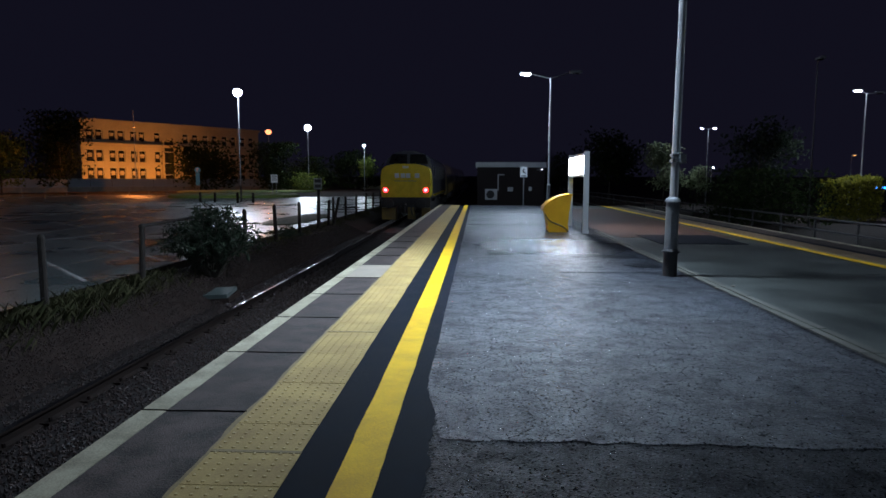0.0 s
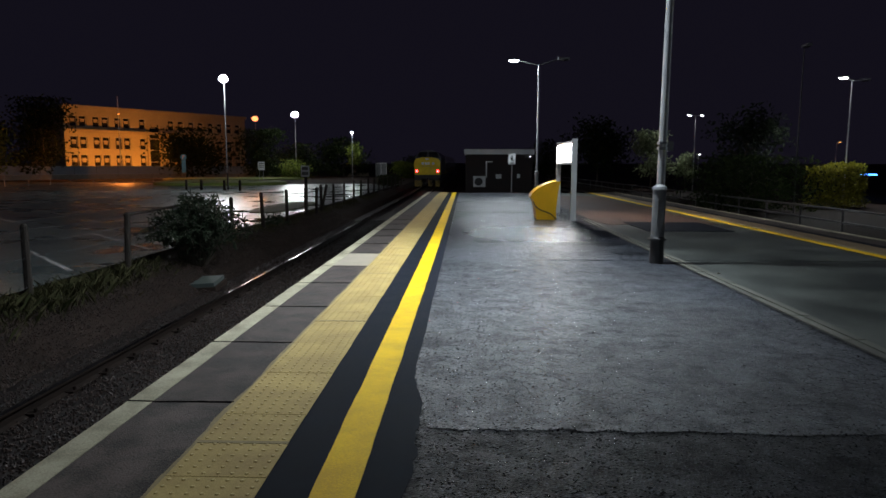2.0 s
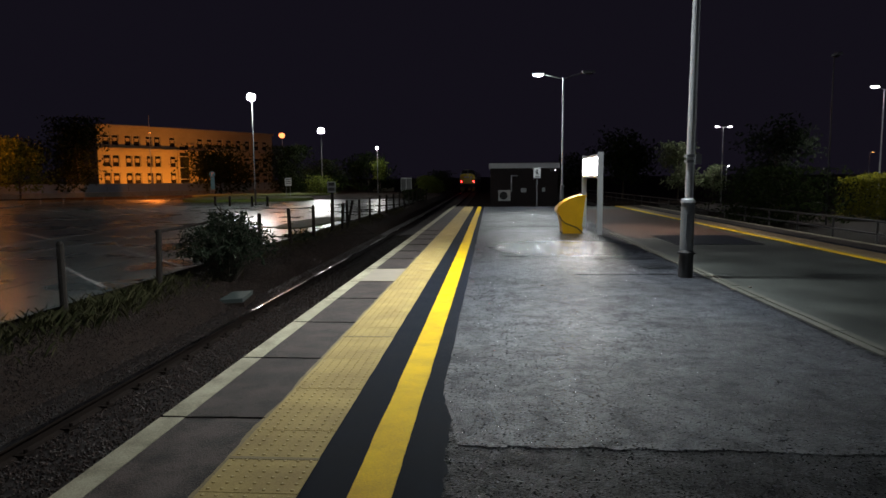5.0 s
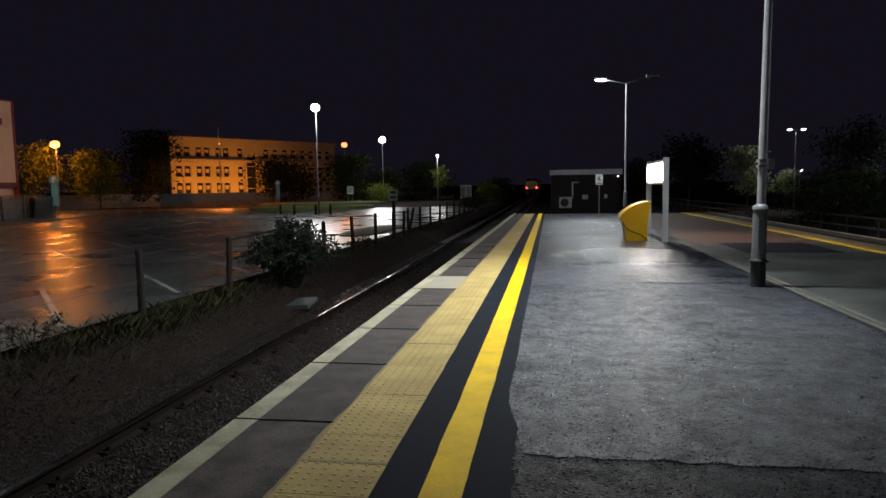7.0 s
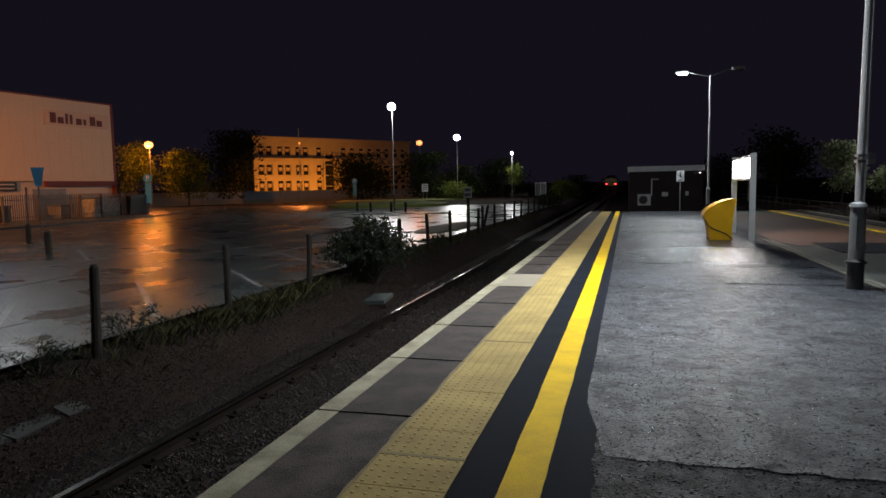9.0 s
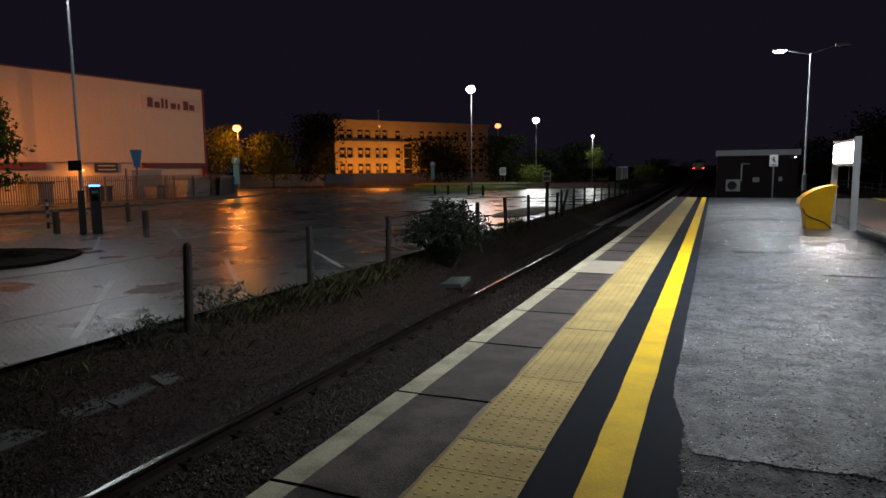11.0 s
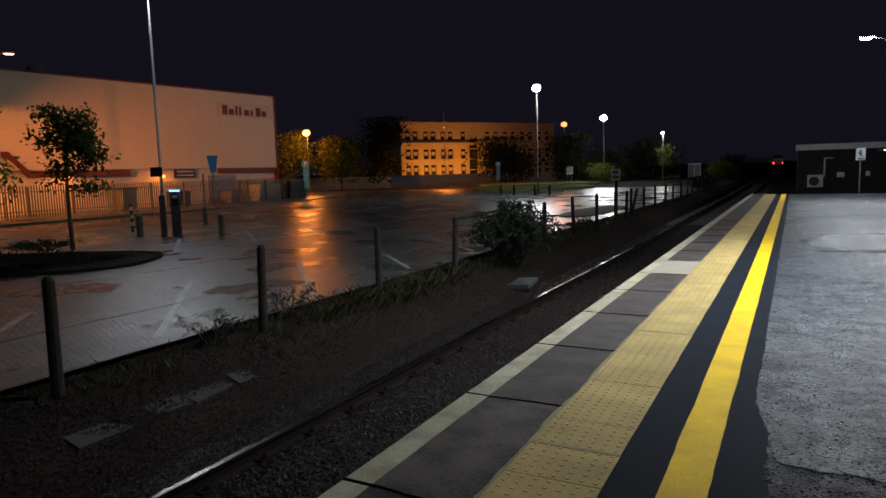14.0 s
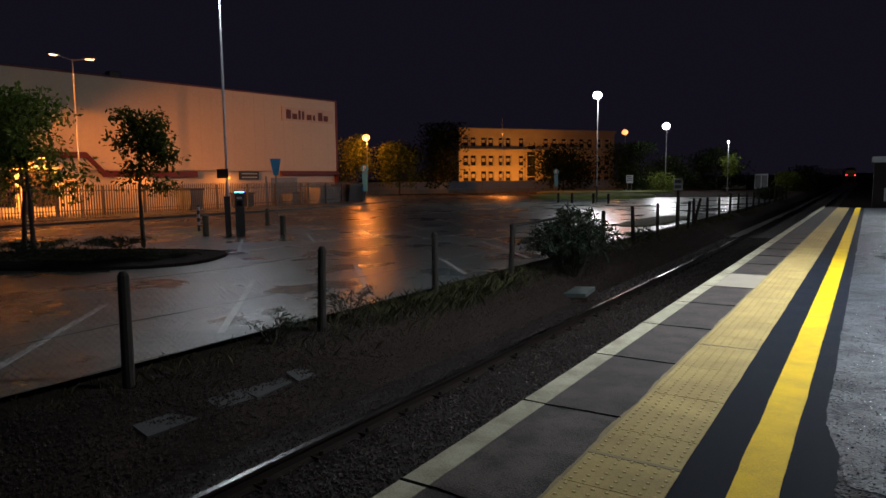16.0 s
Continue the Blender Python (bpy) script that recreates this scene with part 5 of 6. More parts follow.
def coach(label):
    ob = thing("railway_coach", label, "railway coach", "coaches of the train")
    bm = bmesh.new()
    sec = [(-1.36, 1.1), (-1.4, 1.8), (-1.36, 2.7), (-1.22, 3.3), (-0.85, 3.66), (-0.35, 3.8), (0.35, 3.8), (0.85, 3.66), (1.22, 3.3), (1.36, 2.7), (1.4, 1.8), (1.36, 1.1)]
    prism(bm, sec, 0.0, 19.6)
    soften(bm, 0.04, 2)
    body = part("body", bm, COACH_SIDE, ob)
    for s in (-1, 1):
        for k in range(8):
            boxes("window", GLASS_DARK, body, (s * 1.385 - 0.02, s * 1.385 + 0.02, 1.6 + 2.1 * k, 2.9 + 2.1 * k, 1.95, 2.75))
    for y0, y1 in ((-0.25, 0.0), (19.6, 19.85)):
        boxes("gangway", BLACK, ob, (-0.55, 0.55, y0, y1, 1.2, 3.4), soft=0.03)
    for yc in (2.8, 16.8):
        boxes("bogie", UNDERFRAME, ob, (-1.15, 1.15, yc - 1.7, yc + 1.7, 0.4, 0.95), soft=0.05)
        for dy in (-1.25, 1.25):
            for s in (-1, 1):
                tubes("wheel", UNDERFRAME, ob, ((s * 0.7, yc + dy, 0.45), (s * 0.84, yc + dy, 0.45), 0.45), n=20)
    boxes("underframe", UNDERFRAME, ob, (-1.25, 1.25, 4.8, 14.8, 0.6, 1.1), soft=0.05)
    return ob


LOCO = loco()
COACHES = [coach("grubby yellow-brown test train coach coupled in the train") for _ in range(4)]


# ---- planting ----
def leaves(points, size, slim, rng, flat=0.5):
    """Folded leaves, one island each, at the points."""
    n = len(points)
    d = rng.normal(size=(n, 3))
    d /= np.linalg.norm(d, axis=1)[:, None]
    up = rng.normal(size=(n, 3)) * (1 - flat) + np.array([0, 0, 1.0]) * flat
    s = np.cross(d, up)
    s /= np.linalg.norm(s, axis=1)[:, None] + 1e-9
    nrm = np.cross(s, d)
    k = (size * rng.uniform(0.6, 1.25, n))[:, None]
    p = np.asarray(points)
    v = np.stack([p, p + d * k * 0.5 + s * k * slim * 0.5 + nrm * k * 0.08, p + d * k - nrm * k * 0.06, p + d * k * 0.5 - s * k * slim * 0.5 + nrm * k * 0.08], axis=1).reshape(-1, 3)
    f = [(4 * i, 4 * i + 1, 4 * i + 2, 4 * i + 3) for i in range(n)]
    return v, f


def tree(at, height, crown, bottom, count, leaf, material, seed, label, trunks=1, group="", fullness=0.55, slim=0.5):
    rng = np.random.default_rng(seed)
    ob = thing("tree", label, "tree", group, pose(*at))
    bm = bmesh.new()
    tips = []
    for q in range(trunks):
        ox = (q - (trunks - 1) / 2) * 0.55
        r = 0.035 * height / 2.2
        base = Vector((ox, 0, -0.05))
        fork = Vector((ox * 0.8 + rng.uniform(-0.1, 0.1), rng.uniform(-0.1, 0.1), bottom * rng.uniform(0.85, 1.0)))
        tube(bm, base, fork, r, r * 0.75, 8)
        top = Vector((ox * 0.5 + rng.uniform(-0.2, 0.2), rng.uniform(-0.2, 0.2), bottom + (height - bottom) * 0.82))
        tube(bm, fork, top, r * 0.75, r * 0.15, 7)
        limbs = int(9 / trunks) + 4
        for i in range(limbs):
            f = rng.uniform(0.0, 0.85)
            a = rng.uniform(0, math.tau)
            start = fork.lerp(top, f)
            reach = crown * math.sqrt(max(0.05, 1 - (f * 0.95) ** 2)) * rng.uniform(0.6, 1.0)
            end = start + Vector((math.cos(a) * reach, math.sin(a) * reach, (height - bottom) * rng.uniform(0.02, 0.28)))
            mid = start.lerp(end, 0.5) + Vector((0, 0, reach * 0.12))
            tube(bm, start, mid, r * 0.42, r * 0.26, 6)
            tube(bm, mid, end, r * 0.26, r * 0.07, 5)
            tips += [(mid, 0.7), (end, 1.0), (start.lerp(end, 0.8), 0.9)]
            for _ in range(2):
                e2 = mid + Vector(rng.normal(size=3)) * crown * 0.28
                tube(bm, mid, e2, r * 0.18, r * 0.05, 5)
                tips.append((e2, 0.8))
        tips.append((top, 1.0))
    part("trunk", bm, BARK, ob)
    centres = np.array([t for t, _ in tips])
    wt = np.array([w for _, w in tips])
    pick = rng.choice(len(tips), size=count, p=wt / wt.sum())
    spread = crown * 0.27 * fullness / 0.55
    pts = centres[pick] + np.clip(rng.normal(size=(count, 3)), -1.9, 1.9) * np.array([spread, spread, spread * 0.72])
    pts[:, 2] = np.clip(pts[:, 2], bottom * 0.72, height)
    v, f = leaves(pts, leaf, slim, rng)
    raw("crown", v, f, material, ob)
    return ob


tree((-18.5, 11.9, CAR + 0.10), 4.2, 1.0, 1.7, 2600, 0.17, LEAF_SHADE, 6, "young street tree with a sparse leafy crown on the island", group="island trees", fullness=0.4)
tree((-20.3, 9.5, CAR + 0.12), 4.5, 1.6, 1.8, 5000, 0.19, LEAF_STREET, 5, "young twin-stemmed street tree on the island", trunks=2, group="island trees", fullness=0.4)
FAR = "background trees"
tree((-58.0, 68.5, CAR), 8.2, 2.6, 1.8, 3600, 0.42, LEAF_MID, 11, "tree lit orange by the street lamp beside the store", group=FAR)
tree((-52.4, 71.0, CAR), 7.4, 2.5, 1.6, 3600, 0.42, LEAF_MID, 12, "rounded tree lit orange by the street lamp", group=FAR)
tree((-54.5, 85.0, CAR), 10.4, 4.0, 1.6, 4600, 0.5, LEAF_UNLIT, 13, "large dark tree beside the office block", group=FAR)
tree((-60.0, 80.5, CAR), 7.5, 3.6, 1.5, 3000, 0.5, LEAF_UNLIT, 14, "large dark tree beside the office block", group=FAR)
tree((-38.5, 93.0, CAR), 7.0, 4.6, 1.0, 5000, 0.5, LEAF_UNLIT, 15, "broad dark tree before the office block", group=FAR)
tree((-28.5, 92.5, CAR), 6.6, 3.7, 1.0, 4000, 0.45, LEAF_UNLIT, 16, "broad dark tree at the edge of the car park", group=FAR)
tree((-23.8, 97.0, CAR), 4.8, 3.2, 0.8, 2600, 0.45, LEAF_UNLIT, 17, "dark shrubby tree behind the lamp post", group=FAR)
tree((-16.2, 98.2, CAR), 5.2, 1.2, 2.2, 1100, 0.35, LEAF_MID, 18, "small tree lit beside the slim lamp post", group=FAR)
tree((-19.0, 104.0, CAR), 6.0, 3.8, 1.0, 2800, 0.5, LEAF_UNLIT, 19, "dark tree beyond the car park", group=FAR)
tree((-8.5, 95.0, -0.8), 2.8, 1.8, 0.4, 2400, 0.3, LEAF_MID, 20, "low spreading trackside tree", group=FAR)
tree((-7.4, 64.0, -0.8), 1.3, 1.2, 0.2, 1400, 0.22, LEAF_UNLIT, 22, "low dark trackside bush", group=FAR)
tree((-8.4, 112.0, -0.8), 3.8, 2.8, 0.5, 2000, 0.4, LEAF_UNLIT, 23, "dark leafy tree beside the track", group=FAR)
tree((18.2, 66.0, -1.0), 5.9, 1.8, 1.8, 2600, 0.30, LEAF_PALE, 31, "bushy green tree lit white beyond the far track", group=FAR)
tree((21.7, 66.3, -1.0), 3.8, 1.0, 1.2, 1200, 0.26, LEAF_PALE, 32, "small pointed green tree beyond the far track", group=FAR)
tree((15.4, 78.0, -1.0), 8.3, 3.6, 1.5, 3600, 0.45, LEAF_UNLIT, 33, "tall dark tree beyond the far track", group=FAR)
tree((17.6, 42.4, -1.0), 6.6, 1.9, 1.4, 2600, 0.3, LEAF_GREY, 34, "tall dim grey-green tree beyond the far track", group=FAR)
tree((15.6, 37.0, -1.0), 2.9, 2.7, 0.4, 4200, 0.25, LEAF_UNLIT, 35, "broad dark bush beside the far track", group=FAR, fullness=0.75)
tree((12.5, 96.0, -1.0), 6.0, 3.2, 1.0, 2400, 0.45, LEAF_UNLIT, 36, "dark tree far beyond the platform", group=FAR)


def hedge(at, length, depth, height, count, leaf, material, seed, label):
    rng = np.random.default_rng(seed)
    ob = thing("hedge", label, "hedge", at=at)
    u = rng.uniform(-1, 1, (count, 3))
    face = rng.integers(0, 4, count)
    u[face == 0, 1] = -1
    u[face == 1, 2] = 1
    u[face == 2, 0] = np.sign(u[face == 2, 0])
    pts = u * np.array([length / 2, depth / 2, height / 2]) + np.array([0, 0, height / 2])
    pts[:, 2] += 0.16 * np.sin(pts[:, 0] * 2.1) * (pts[:, 2] / height) + rng.normal(size=count) * 0.07
    pts[:, :2] += rng.normal(size=(count, 2)) * 0.09
    v, f = leaves(pts, leaf, 0.5, rng)
    raw("foliage", v, f, material, ob)
    bm = bmesh.new()
    for k in range(int(length / 0.6)):
        x = -length / 2 + 0.3 + 0.6 * k
        tube(bm, (x, 0, -0.05), (x + rng.uniform(-0.2, 0.2), rng.uniform(-0.2, 0.2), height * 0.8), 0.03, 0.01, 5)
    part("stem_work", bm, BARK, ob)


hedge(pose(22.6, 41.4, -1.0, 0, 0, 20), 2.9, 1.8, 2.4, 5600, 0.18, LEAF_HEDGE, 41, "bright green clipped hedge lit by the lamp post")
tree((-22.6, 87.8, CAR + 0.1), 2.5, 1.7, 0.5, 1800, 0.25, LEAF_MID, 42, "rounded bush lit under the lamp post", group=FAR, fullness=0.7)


def buddleia(at, spread, height, stems, seed, label, leaf=0.17, name="bush"):
    rng = np.random.default_rng(seed)
    ob = thing(name, label, "bush", at=pose(*at))
    bm = bmesh.new()
    pts = []
    for k in range(stems):
        a = rng.uniform(0, math.tau)
        r = spread * math.sqrt(rng.uniform(0, 1))
        top = Vector((math.cos(a) * r, math.sin(a) * r * 1.15, height * (1.05 - 0.5 * (r / spread) ** 2) * rng.uniform(0.72, 1.05)))
        base = Vector((top.x * 0.15, top.y * 0.15, -0.05))
        mid = base.lerp(top, 0.55) + Vector((-top.x, -top.y, 0)) * 0.08 + Vector((0, 0, 0.1 * height))
        tip = top + Vector((top.x, top.y, 0)) * 0.22 - Vector((0, 0, 0.05))
        for p, q, r0, r1 in ((base, mid, 0.012, 0.008), (mid, top, 0.008, 0.005), (top, tip, 0.005, 0.002)):
            tube(bm, p, q, r0, r1, 4, False)
        for i in range(30):
            f = rng.uniform(0.12, 1.0)
            p = base.lerp(mid, 0.4 + (f - 0.12) * 4.6) if f < 0.25 else mid.lerp(top, (f - 0.25) / 0.55) if f < 0.8 else top.lerp(tip, (f - 0.8) / 0.2)
            pts.append(tuple(p + Vector(rng.normal(size=3)) * 0.03))
    part("stem_work", bm, BARK, ob)
    v, f = leaves(np.array(pts), leaf, 0.24, rng, 0.4)
    raw("foliage", v, f, LEAF_GREY, ob)


buddleia((-5.9, 14.6, -0.72), 1.05, 1.5, 130, 51, "grey-green buddleia bush growing beside the track")
buddleia((-6.6, 7.5, -0.5), 0.45, 0.5, 12, 52, "low bramble weeds at the foot of the fence", 0.08, "weeds")
buddleia((-6.5, 5.9, -0.55), 0.45, 0.42, 10, 53, "low bramble weeds at the foot of the fence", 0.08, "weeds")
buddleia((-6.5, 22.5, -0.6), 0.6, 0.4, 16, 54, "low weeds at the foot of the fence", 0.15, "weeds")
buddleia((-18.9, 11.4, CAR + 0.12), 1.0, 0.25, 30, 57, "low ground cover round the tree", 0.12, "weeds")
buddleia((-20.4, 9.6, CAR + 0.12), 1.1, 0.25, 30, 58, "low ground cover round the tree", 0.12, "weeds")
buddleia((-16.4, 9.2, CAR + 0.08), 1.3, 0.22, 60, 59, "dark low ground cover on the island", 0.10, "weeds")
buddleia((-15.3, 10.3, CAR + 0.06), 0.8, 0.16, 34, 60, "dark low ground cover on the island", 0.10, "weeds")
buddleia((-17.9, 8.4, CAR + 0.08), 1.3, 0.24, 60, 61, "dark low ground cover on the island", 0.10, "weeds")


def strip_level(x):
    """Height of the trackside strip across it."""
    return float(np.interp(x, [-6.9, -6.3, -5.6, -5.1], [CAR - 0.06, CAR - 0.12, -0.85, -1.08]))


def grass():
    rng = np.random.default_rng(7)
    n = 9000
    y = rng.uniform(-2, 50, n)
    x = rng.normal(-6.38, 0.22, n)
    x = np.clip(x, -7.0, -5.0)
    clump = np.array([noise.noise((a * 1.2, b * 0.5, 0)) for a, b in zip(x, y)])
    keep = clump > -0.22
    x, y, clump = x[keep], y[keep], clump[keep]
    # taller tufts by the fence
    tx, ty = rng.normal(-6.25, 0.2, 1500), rng.normal(10.4, 1.9, 1500)
    x, y, clump = np.append(x, np.clip(tx, -6.9, -5.5)), np.append(y, ty), np.append(clump, rng.uniform(0.0, 0.6, 1500))
    n = len(x)
    z = np.interp(x, [-6.9, -6.3, -5.6, -5.1], [CAR - 0.06, CAR - 0.12, -0.85, -1.08])
    h = rng.uniform(0.05, 0.20, n) * (1 + 1.3 * np.clip(clump, 0, 1)) * np.interp(y, [3, 9, 14, 50], [0.55, 0.95, 0.6, 0.4])
    a = rng.uniform(0, math.tau, n)
    lean = rng.uniform(0.2, 1.1, n) * h
    w = rng.uniform(0.002, 0.0045, n)
    p = np.stack([x, y, z - 0.02], 1)
    s = np.stack([np.cos(a), np.sin(a), np.zeros(n)], 1)
    t = np.stack([-np.sin(a), np.cos(a), np.zeros(n)], 1)
    up = np.array([0, 0, 1.0])
    m = p + t * (lean * 0.35)[:, None] + up * (h * 0.6)[:, None]
    e = p + t * lean[:, None] + up * h[:, None]
    v = np.stack([p - s * w[:, None], p + s * w[:, None], m + s * w[:, None] * 0.7, e, m - s * w[:, None] * 0.7], 1).reshape(-1, 3)
    f = [(5 * i, 5 * i + 1, 5 * i + 2, 5 * i + 3, 5 * i + 4) for i in range(n)]
    tagged(raw("grass", v, f, GRASS_BLADE), "rough dry grass along the trackside fence", "grass", kind="stuff")


grass()


def stones():
    rng = np.random.default_rng(9)
    n = 100000
    y = 0.8 + 30 * rng.uniform(0, 1, n) ** 1.3
    x = rng.uniform(-6.45, -2.15, n)
    c = -3.63
    z = np.interp(x, [-6.45, -6.3, -5.6, -5.3, -4.93, -2.33, -2.0], [CAR - 0.11, CAR - 0.12, -0.85, -1.02, RAIL - 0.165, RAIL - 0.16, RAIL - 0.19])
    r = rng.uniform(0.009, 0.021, n) * np.where(x < -4.6, 0.8, 1.0)
    o = np.array([(1, 0, 0), (-1, 0, 0), (0, 1, 0), (0, -1, 0), (0, 0, 1), (0, 0, -1), (0.6, 0.6, 0.55), (-0.6, -0.6, 0.5)])[:6]
    tri = [(0, 2, 4), (2, 1, 4), (1, 3, 4), (3, 0, 4), (2, 0, 5), (1, 2, 5), (3, 1, 5), (0, 3, 5)]
    q = rng.normal(size=(n, 3, 3))
    u, _, _ = np.linalg.svd(q)
    shape = o[None] * rng.uniform(0.55, 1.25, (n, 6, 1)) * r[:, None, None]
    v = np.einsum("nij,nkj->nki", u, shape) + np.stack([x, y, z + 0.012 + r * 0.2], 1)[:, None]
    f = [tuple(6 * i + k for k in t) for i in range(n) for t in tri]
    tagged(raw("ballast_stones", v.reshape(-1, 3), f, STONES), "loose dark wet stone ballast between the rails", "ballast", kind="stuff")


stones()


# ---- trackside pieces ----
def sleepers():
    bm = bmesh.new()
    prism(bm, [(-1.25, -0.16), (-1.25, 0.0), (-1.0, 0.015), (-0.5, 0.012), (0.5, 0.012), (1.0, 0.015), (1.25, 0.0), (1.25, -0.16)], -0.125, 0.125)
    me = mesh_of("sleeper", bm, surface("stained_sleeper_concrete", (0.008, 0.0065, 0.0055), (0.024, 0.02, 0.017), (0.6, 0.85), 3, 40, 0.5, 0.006, each=0.2))
    for k in range(110):
        y = 0.3 + 0.68 * k
        o = part("sleeper", me, None, track_left)
        o.location = (track_x(y), y, RAIL - 0.198 + rise(y))
    chair = bmesh.new()
    box(chair, -0.12, 0.12, -0.07, 0.07, 0.0, 0.03)
    tube(chair, (-0.09, 0, 0.02), (-0.09, 0, 0.07), 0.02, None, 6)
    tube(chair, (0.09, 0, 0.02), (0.09, 0, 0.07), 0.02, None, 6)
    cm = mesh_of("rail_clip", chair, RUST)
    for k in range(45):
        y = 0.3 + 0.68 * k
        o = part("rail_clip", cm, None, track_left)
        o.location = (track_x(y) - 0.7525, y, RAIL - 0.150)


sleepers()


def trough():
    ob = thing("cable_trough", "broken pale concrete cable trough lids in the weeds", "cable trough")
    rng = random.Random(3)
    for k, (x, y, t) in enumerate([(-5.72, 3.75, 4), (-5.74, 4.55, -3), (-5.72, 5.05, 6), (-5.74, 5.66, 2)]):
        o = boxes("lid", CONCRETE_GREY_DIRTY, ob, (-0.11, 0.11, -0.29 + 0.05 * (k % 2), 0.29, -0.03, 0.02), soft=0.012)
        o.matrix_basis = pose(x, y, -0.808, rng.uniform(-4, 4), 18 + rng.uniform(-6, 6), t)
    c = thing("inspection_cover", "grey-green concrete chamber cover beside the track", "cover", at=pose(-5.45, 13.5, -1.08, 2, -3, 6))
    boxes("slab", surface("grey_green_slab", (0.012, 0.019, 0.018), (0.036, 0.05, 0.046), (0.6, 0.8), 3, 60, 0.3, 0.004), c, (-0.42, 0.42, -0.42, 0.42, 0.1, 0.18), soft=0.02)
    boxes("frame", EARTH, c, (-0.46, 0.46, -0.46, 0.46, -0.15, 0.1), soft=0.02)


trough()


# ---- platform pieces ----
def coping(edge, side, y_from, y_to):
    """Edge slabs with the white line painted along them; side is +1 where the platform lies to the right of the edge."""
    L = 1.42
    a, b = (0.0, 0.70) if side > 0 else (-0.70, 0.0)
    bm = bmesh.new()
    box(bm, a, b, 0.006, L - 0.006, -0.20, 0.0)
    soften(bm, 0.009, 1)
    slab = mesh_of("coping_slab", bm, CONCRETE)
    bm = bmesh.new()
    box(bm, 0.005 if side > 0 else -0.165, 0.165 if side > 0 else -0.005, 0.012, L - 0.012, -0.01, 0.0035)
    line = mesh_of("white_line", bm, PAINT_WHITE)
    k = math.floor((y_from - 3.99) / L)
    while 3.99 + k * L < y_to - 0.3:
        y = 3.99 + k * L
        o = part("coping_slab", slab, None, platform)
        o.location = (edge, y, 0.0016 * math.sin(k * 7.0))
        if k == 4 and side > 0:
            boxes("pale_slab_face", CONCRETE_PALE, platform, (edge + 0.172, edge + 0.685, y + 0.02, y + L - 0.02, -0.01, 0.006))
        w = part("white_line", line, None, platform)
        w.location = (edge, y, 0.0016 * math.sin(k * 7.0))
        k += 1


def tactile(x0, y_from, y_to, detailed):
    """Blister slabs 0.4 m long; a wider pale joint after every seventh."""
    W, L = 0.49, 0.40
    bm = bmesh.new()
    box(bm, 0.001, W - 0.001, 0.0006, L - 0.0006, -0.06, 0.004)
    n = 8 if detailed else 6
    for i in range(7):
        for j in range(6):
            cx, cy = 0.035 + 0.07 * i, 0.033 + 0.0667 * j
            lo = [bm.verts.new((cx + 0.0130 * math.cos(q * math.tau / n), cy + 0.0130 * math.sin(q * math.tau / n), 0.004)) for q in range(n)]
            hi = [bm.verts.new((cx + 0.0075 * math.cos(q * math.tau / n), cy + 0.0075 * math.sin(q * math.tau / n), 0.0085)) for q in range(n)]
            for q in range(n):
                bm.faces.new((lo[q], lo[(q + 1) % n], hi[(q + 1) % n], hi[q]))
            bm.faces.new(hi).material_index = 1 if detailed else 0
    me = mesh_of("tactile_slab", bm, TACTILE if detailed else TACTILE_DULL)
    me.materials.append(BLISTER_TOP)
    k0 = math.floor((y_from - 3.39) / L)
    rng = random.Random(8)
    for k in range(k0, int((y_to - 3.39) / L)):
        o = part("tactile_slab", me, None, platform)
        o.matrix_basis = pose(x0 + rng.uniform(-0.003, 0.003), 3.39 + k * L + (0.012 if k % 7 == 0 else 0), rng.uniform(-0.0012, 0.0012), rng.uniform(-0.12, 0.12), rng.uniform(-0.12, 0.12), 0)
        if k % 7 == 0:
            m = boxes("mortar_joint", MORTAR, platform, (x0, x0 + W, 3.39 + k * L - 0.02, 3.39 + k * L + 0.012, -0.02, 0.0065))


coping(-2.03, 1, -5.0, Y1)
tactile(-1.333, -3.0, Y1, True)
coping(8.62, -1, 5.0, Y1)
tactile(7.20, 6.0, Y1, False)
line_along("mortar_strip", -1.356, -1.320, MORTAR, 0.02, 0.0025)
boxes("mortar_strip", MORTAR, platform, (7.07, 7.2, 6.0, Y1, -0.04, -0.002))
boxes("edge_strip", ASPHALT_NEW, platform, (7.69, 7.93, 0.0, Y1, -0.04, 0.0))
for k in range(18):
    y = 2.0 + 0.92 * k
    for x in (3.34, 3.445):
        boxes("channel_stone", KERB_STONE, platform, (x, x + 0.085, y + 0.006, y + 0.908, -0.03, 0.006 + 0.0015 * (k % 3)))


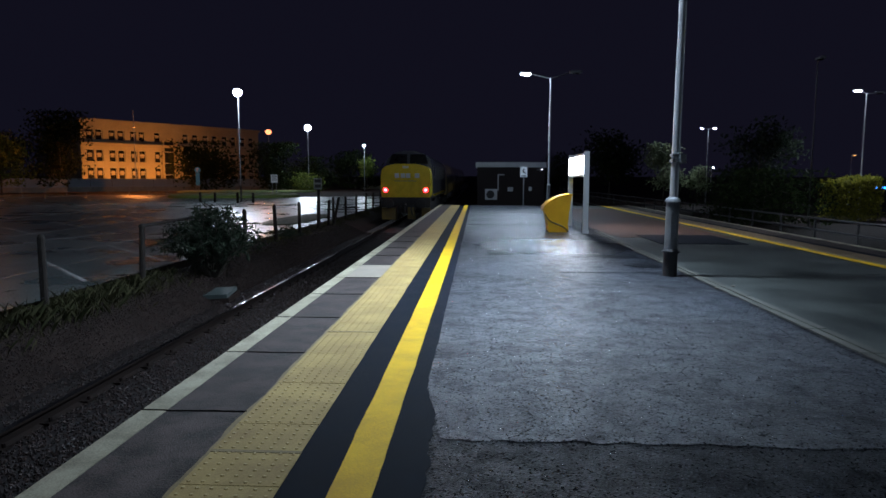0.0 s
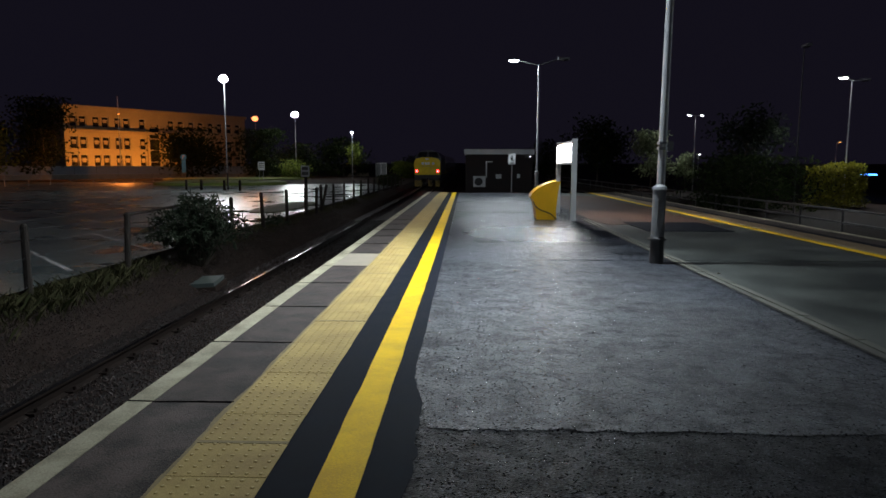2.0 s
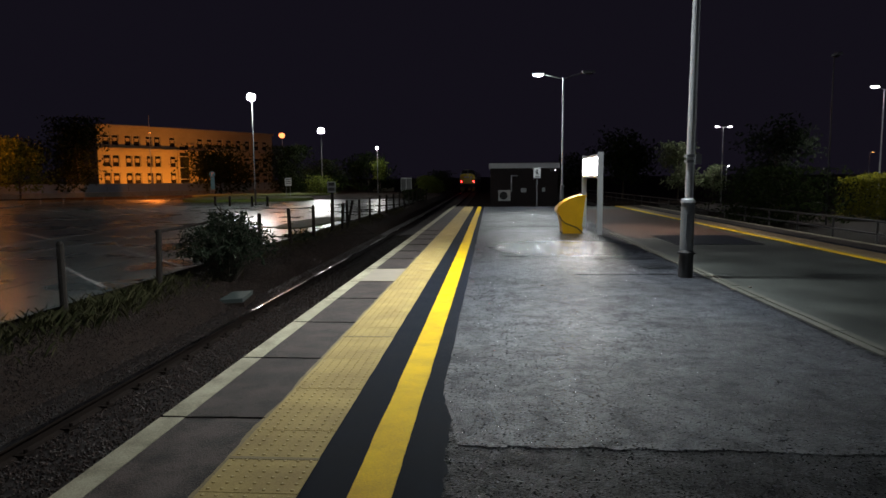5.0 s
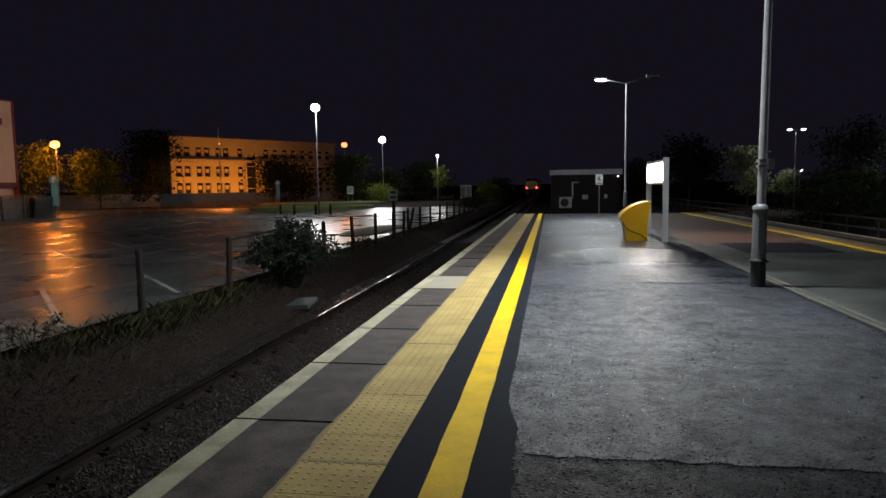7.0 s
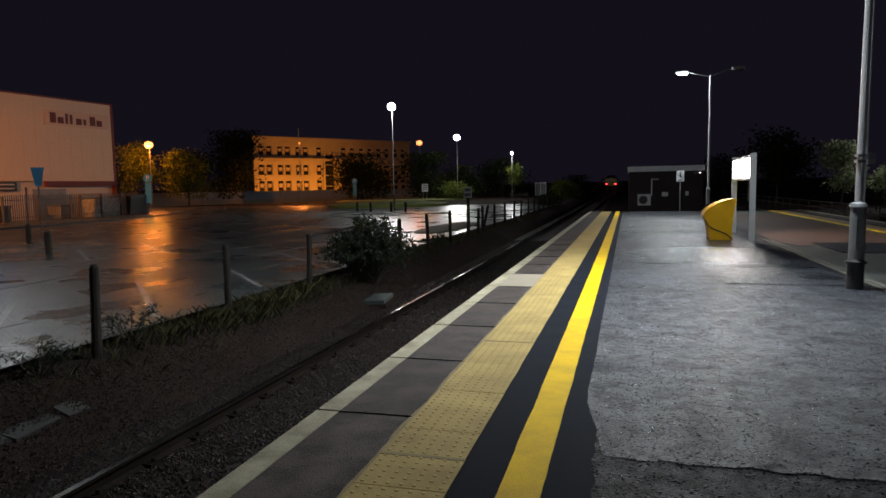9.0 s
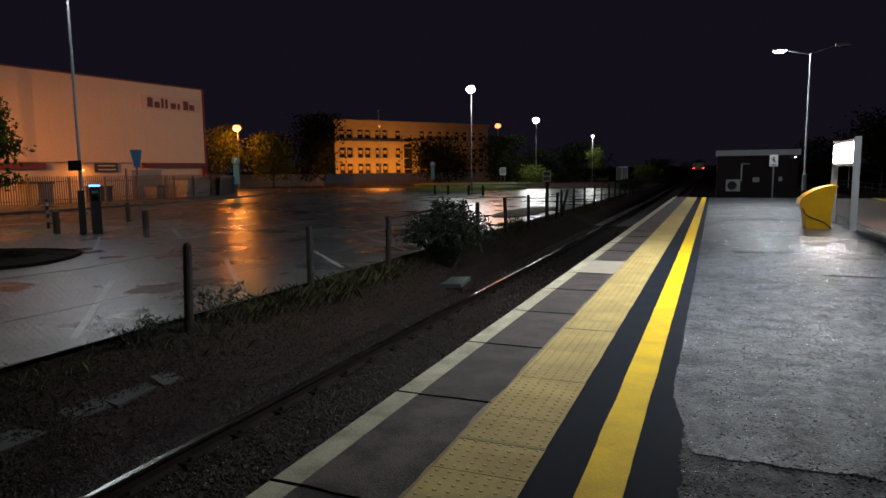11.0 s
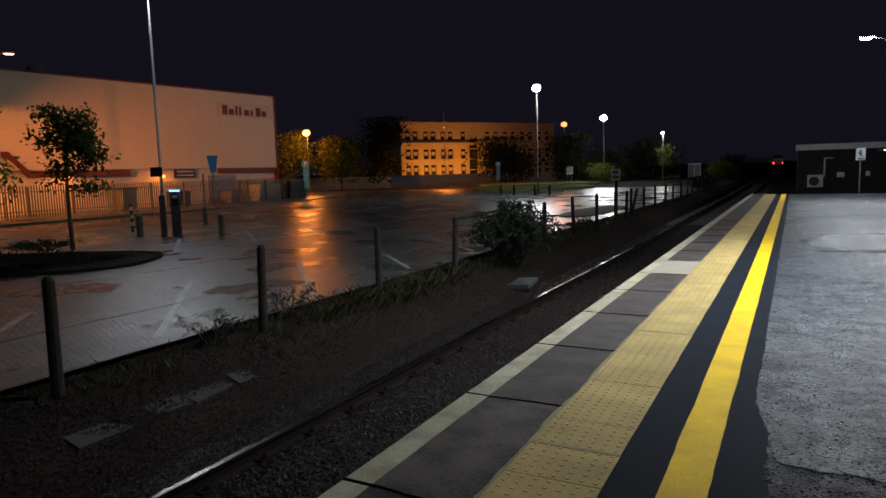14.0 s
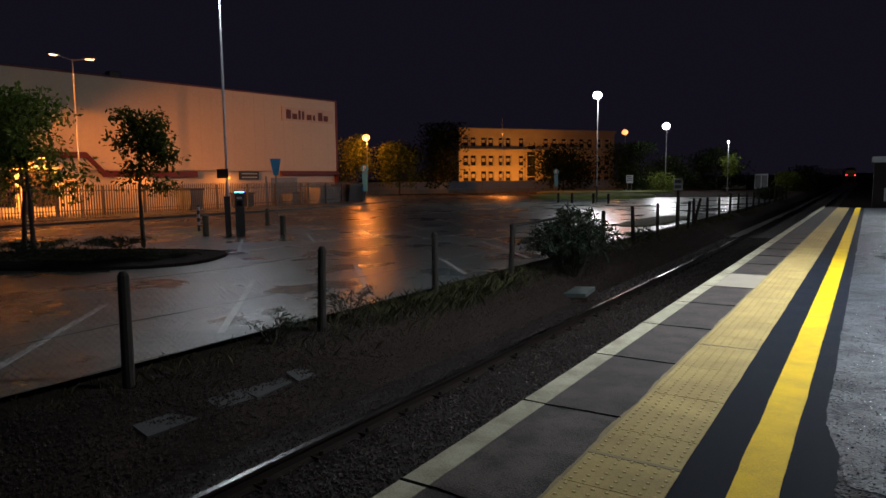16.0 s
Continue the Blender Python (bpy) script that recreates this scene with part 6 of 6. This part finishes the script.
def scars():
    """Pits and cracks in the worn asphalt."""
    rng = random.Random(12)
    for x, y, a, b in ((2.1, 12.7, 0.34, 0.16), (2.75, 12.6, 0.42, 0.13), (1.15, 13.2, 0.25, 0.10), (2.9, 11.3, 0.34, 0.12), (1.9, 14.8, 0.30, 0.12), (0.55, 13.0, 0.28, 0.07), (3.05, 14.2, 0.25, 0.1)):
        n = 18
        ring = [(x + a * math.cos(k * math.tau / n) * rng.uniform(0.6, 1.1), y + b * 2.0 * math.sin(k * math.tau / n) * rng.uniform(0.6, 1.1)) for k in range(n)]
        verts = [(px, py, 0.0082) for px, py in ring] + [(px, py, -0.01) for px, py in ring]
        raw("pit", verts, [tuple(range(n))] + [(k, n + k, n + (k + 1) % n, (k + 1) % n) for k in range(n)], ASPHALT_BASE, platform)
    for x0, x1, y in ((1.4, 3.3, 10.45), (3.55, 6.8, 10.5), (-0.2, 3.2, 21.3)):
        n = 60
        verts, faces = [], []
        for k in range(n + 1):
            x = x0 + (x1 - x0) * k / n
            yc = y + 0.05 * noise.noise((x * 1.5, y, 0)) + 0.02 * noise.noise((x * 9, y, 3))
            w = 0.008 + 0.012 * abs(noise.noise((x * 4, y, 7)))
            verts += [(x, yc - w, -0.01), (x, yc - w, 0.0078), (x, yc + w, 0.0078), (x, yc + w, -0.01)]
        for k in range(n):
            for q in range(3):
                faces.append((4 * k + q, 4 * k + q + 1, 4 * k + q + 5, 4 * k + q + 4))
        raw("crack", verts, faces, ASPHALT_BASE, platform)
    L = 1.42
    for j in range(-1, 12):
        y = 3.99 + j * L
        n = 34
        verts, faces = [], []
        for k in range(n + 1):
            x = -2.03 + 0.68 * k / n
            yc = y + 0.018 * noise.noise((x * 3.0, y, 1)) + 0.008 * noise.noise((x * 17, y, 3))
            w = 0.0018 + 0.007 * max(0.0, noise.noise((x * 6, y, 7)) + 0.2)
            verts += [(x, yc - w, -0.01), (x, yc - w, 0.0062), (x, yc + w, 0.0062), (x, yc + w, -0.01)]
        for k in range(n):
            for q in range(3):
                faces.append((4 * k + q, 4 * k + q + 1, 4 * k + q + 5, 4 * k + q + 4))
        raw("slab_joint", verts, faces, JOINT_DARK, platform)
    for x, y in ((0.8, 9.3), (3.6, 9.2), (3.3, 9.0), (2.5, 3.2)):
        o = boxes("pebble", CONCRETE_PALE, platform, (-0.02, 0.02, -0.015, 0.015, 0.0, 0.014), soft=0.004)
        o.location = (x, y, 0.004)


scars()


# ---- what moves ----
def motions():
    """The train draws away down the line; rows are seconds and the place of its rear end."""
    run = [(0.0, 35.5), (0.5, 43.6), (1.0, 51.8), (1.5, 60.2), (2.0, 68.6), (2.5, 77.0), (3.0, 85.3), (4.0, 101.5), (5.0, 117.0), (5.5, 124.5), (6.0, 131.0), (7.0, 143.0), (8.5, 159.0), (10.0, 173.5), (11.0, 182.5), (12.0, 191.0), (13.5, 202.5), (15.0, 213.0), (16.0, 219.5)]

    def place(y, length):
        a, b = Vector((track_x(y), y, RAIL + rise(y))), Vector((track_x(y + length), y + length, RAIL + rise(y + length)))
        d = b - a
        return pose(a.x, a.y, a.z, math.degrees(math.atan2(d.z, d.y)), 0, -math.degrees(math.atan2(d.x, d.y)))

    walk(LOCO, [(t, place(y, 18.4)) for t, y in run])
    start = 19.0
    for c in COACHES:
        walk(c, [(t, place(y + start, 19.6)) for t, y in run])
        start += 20.2


motions()
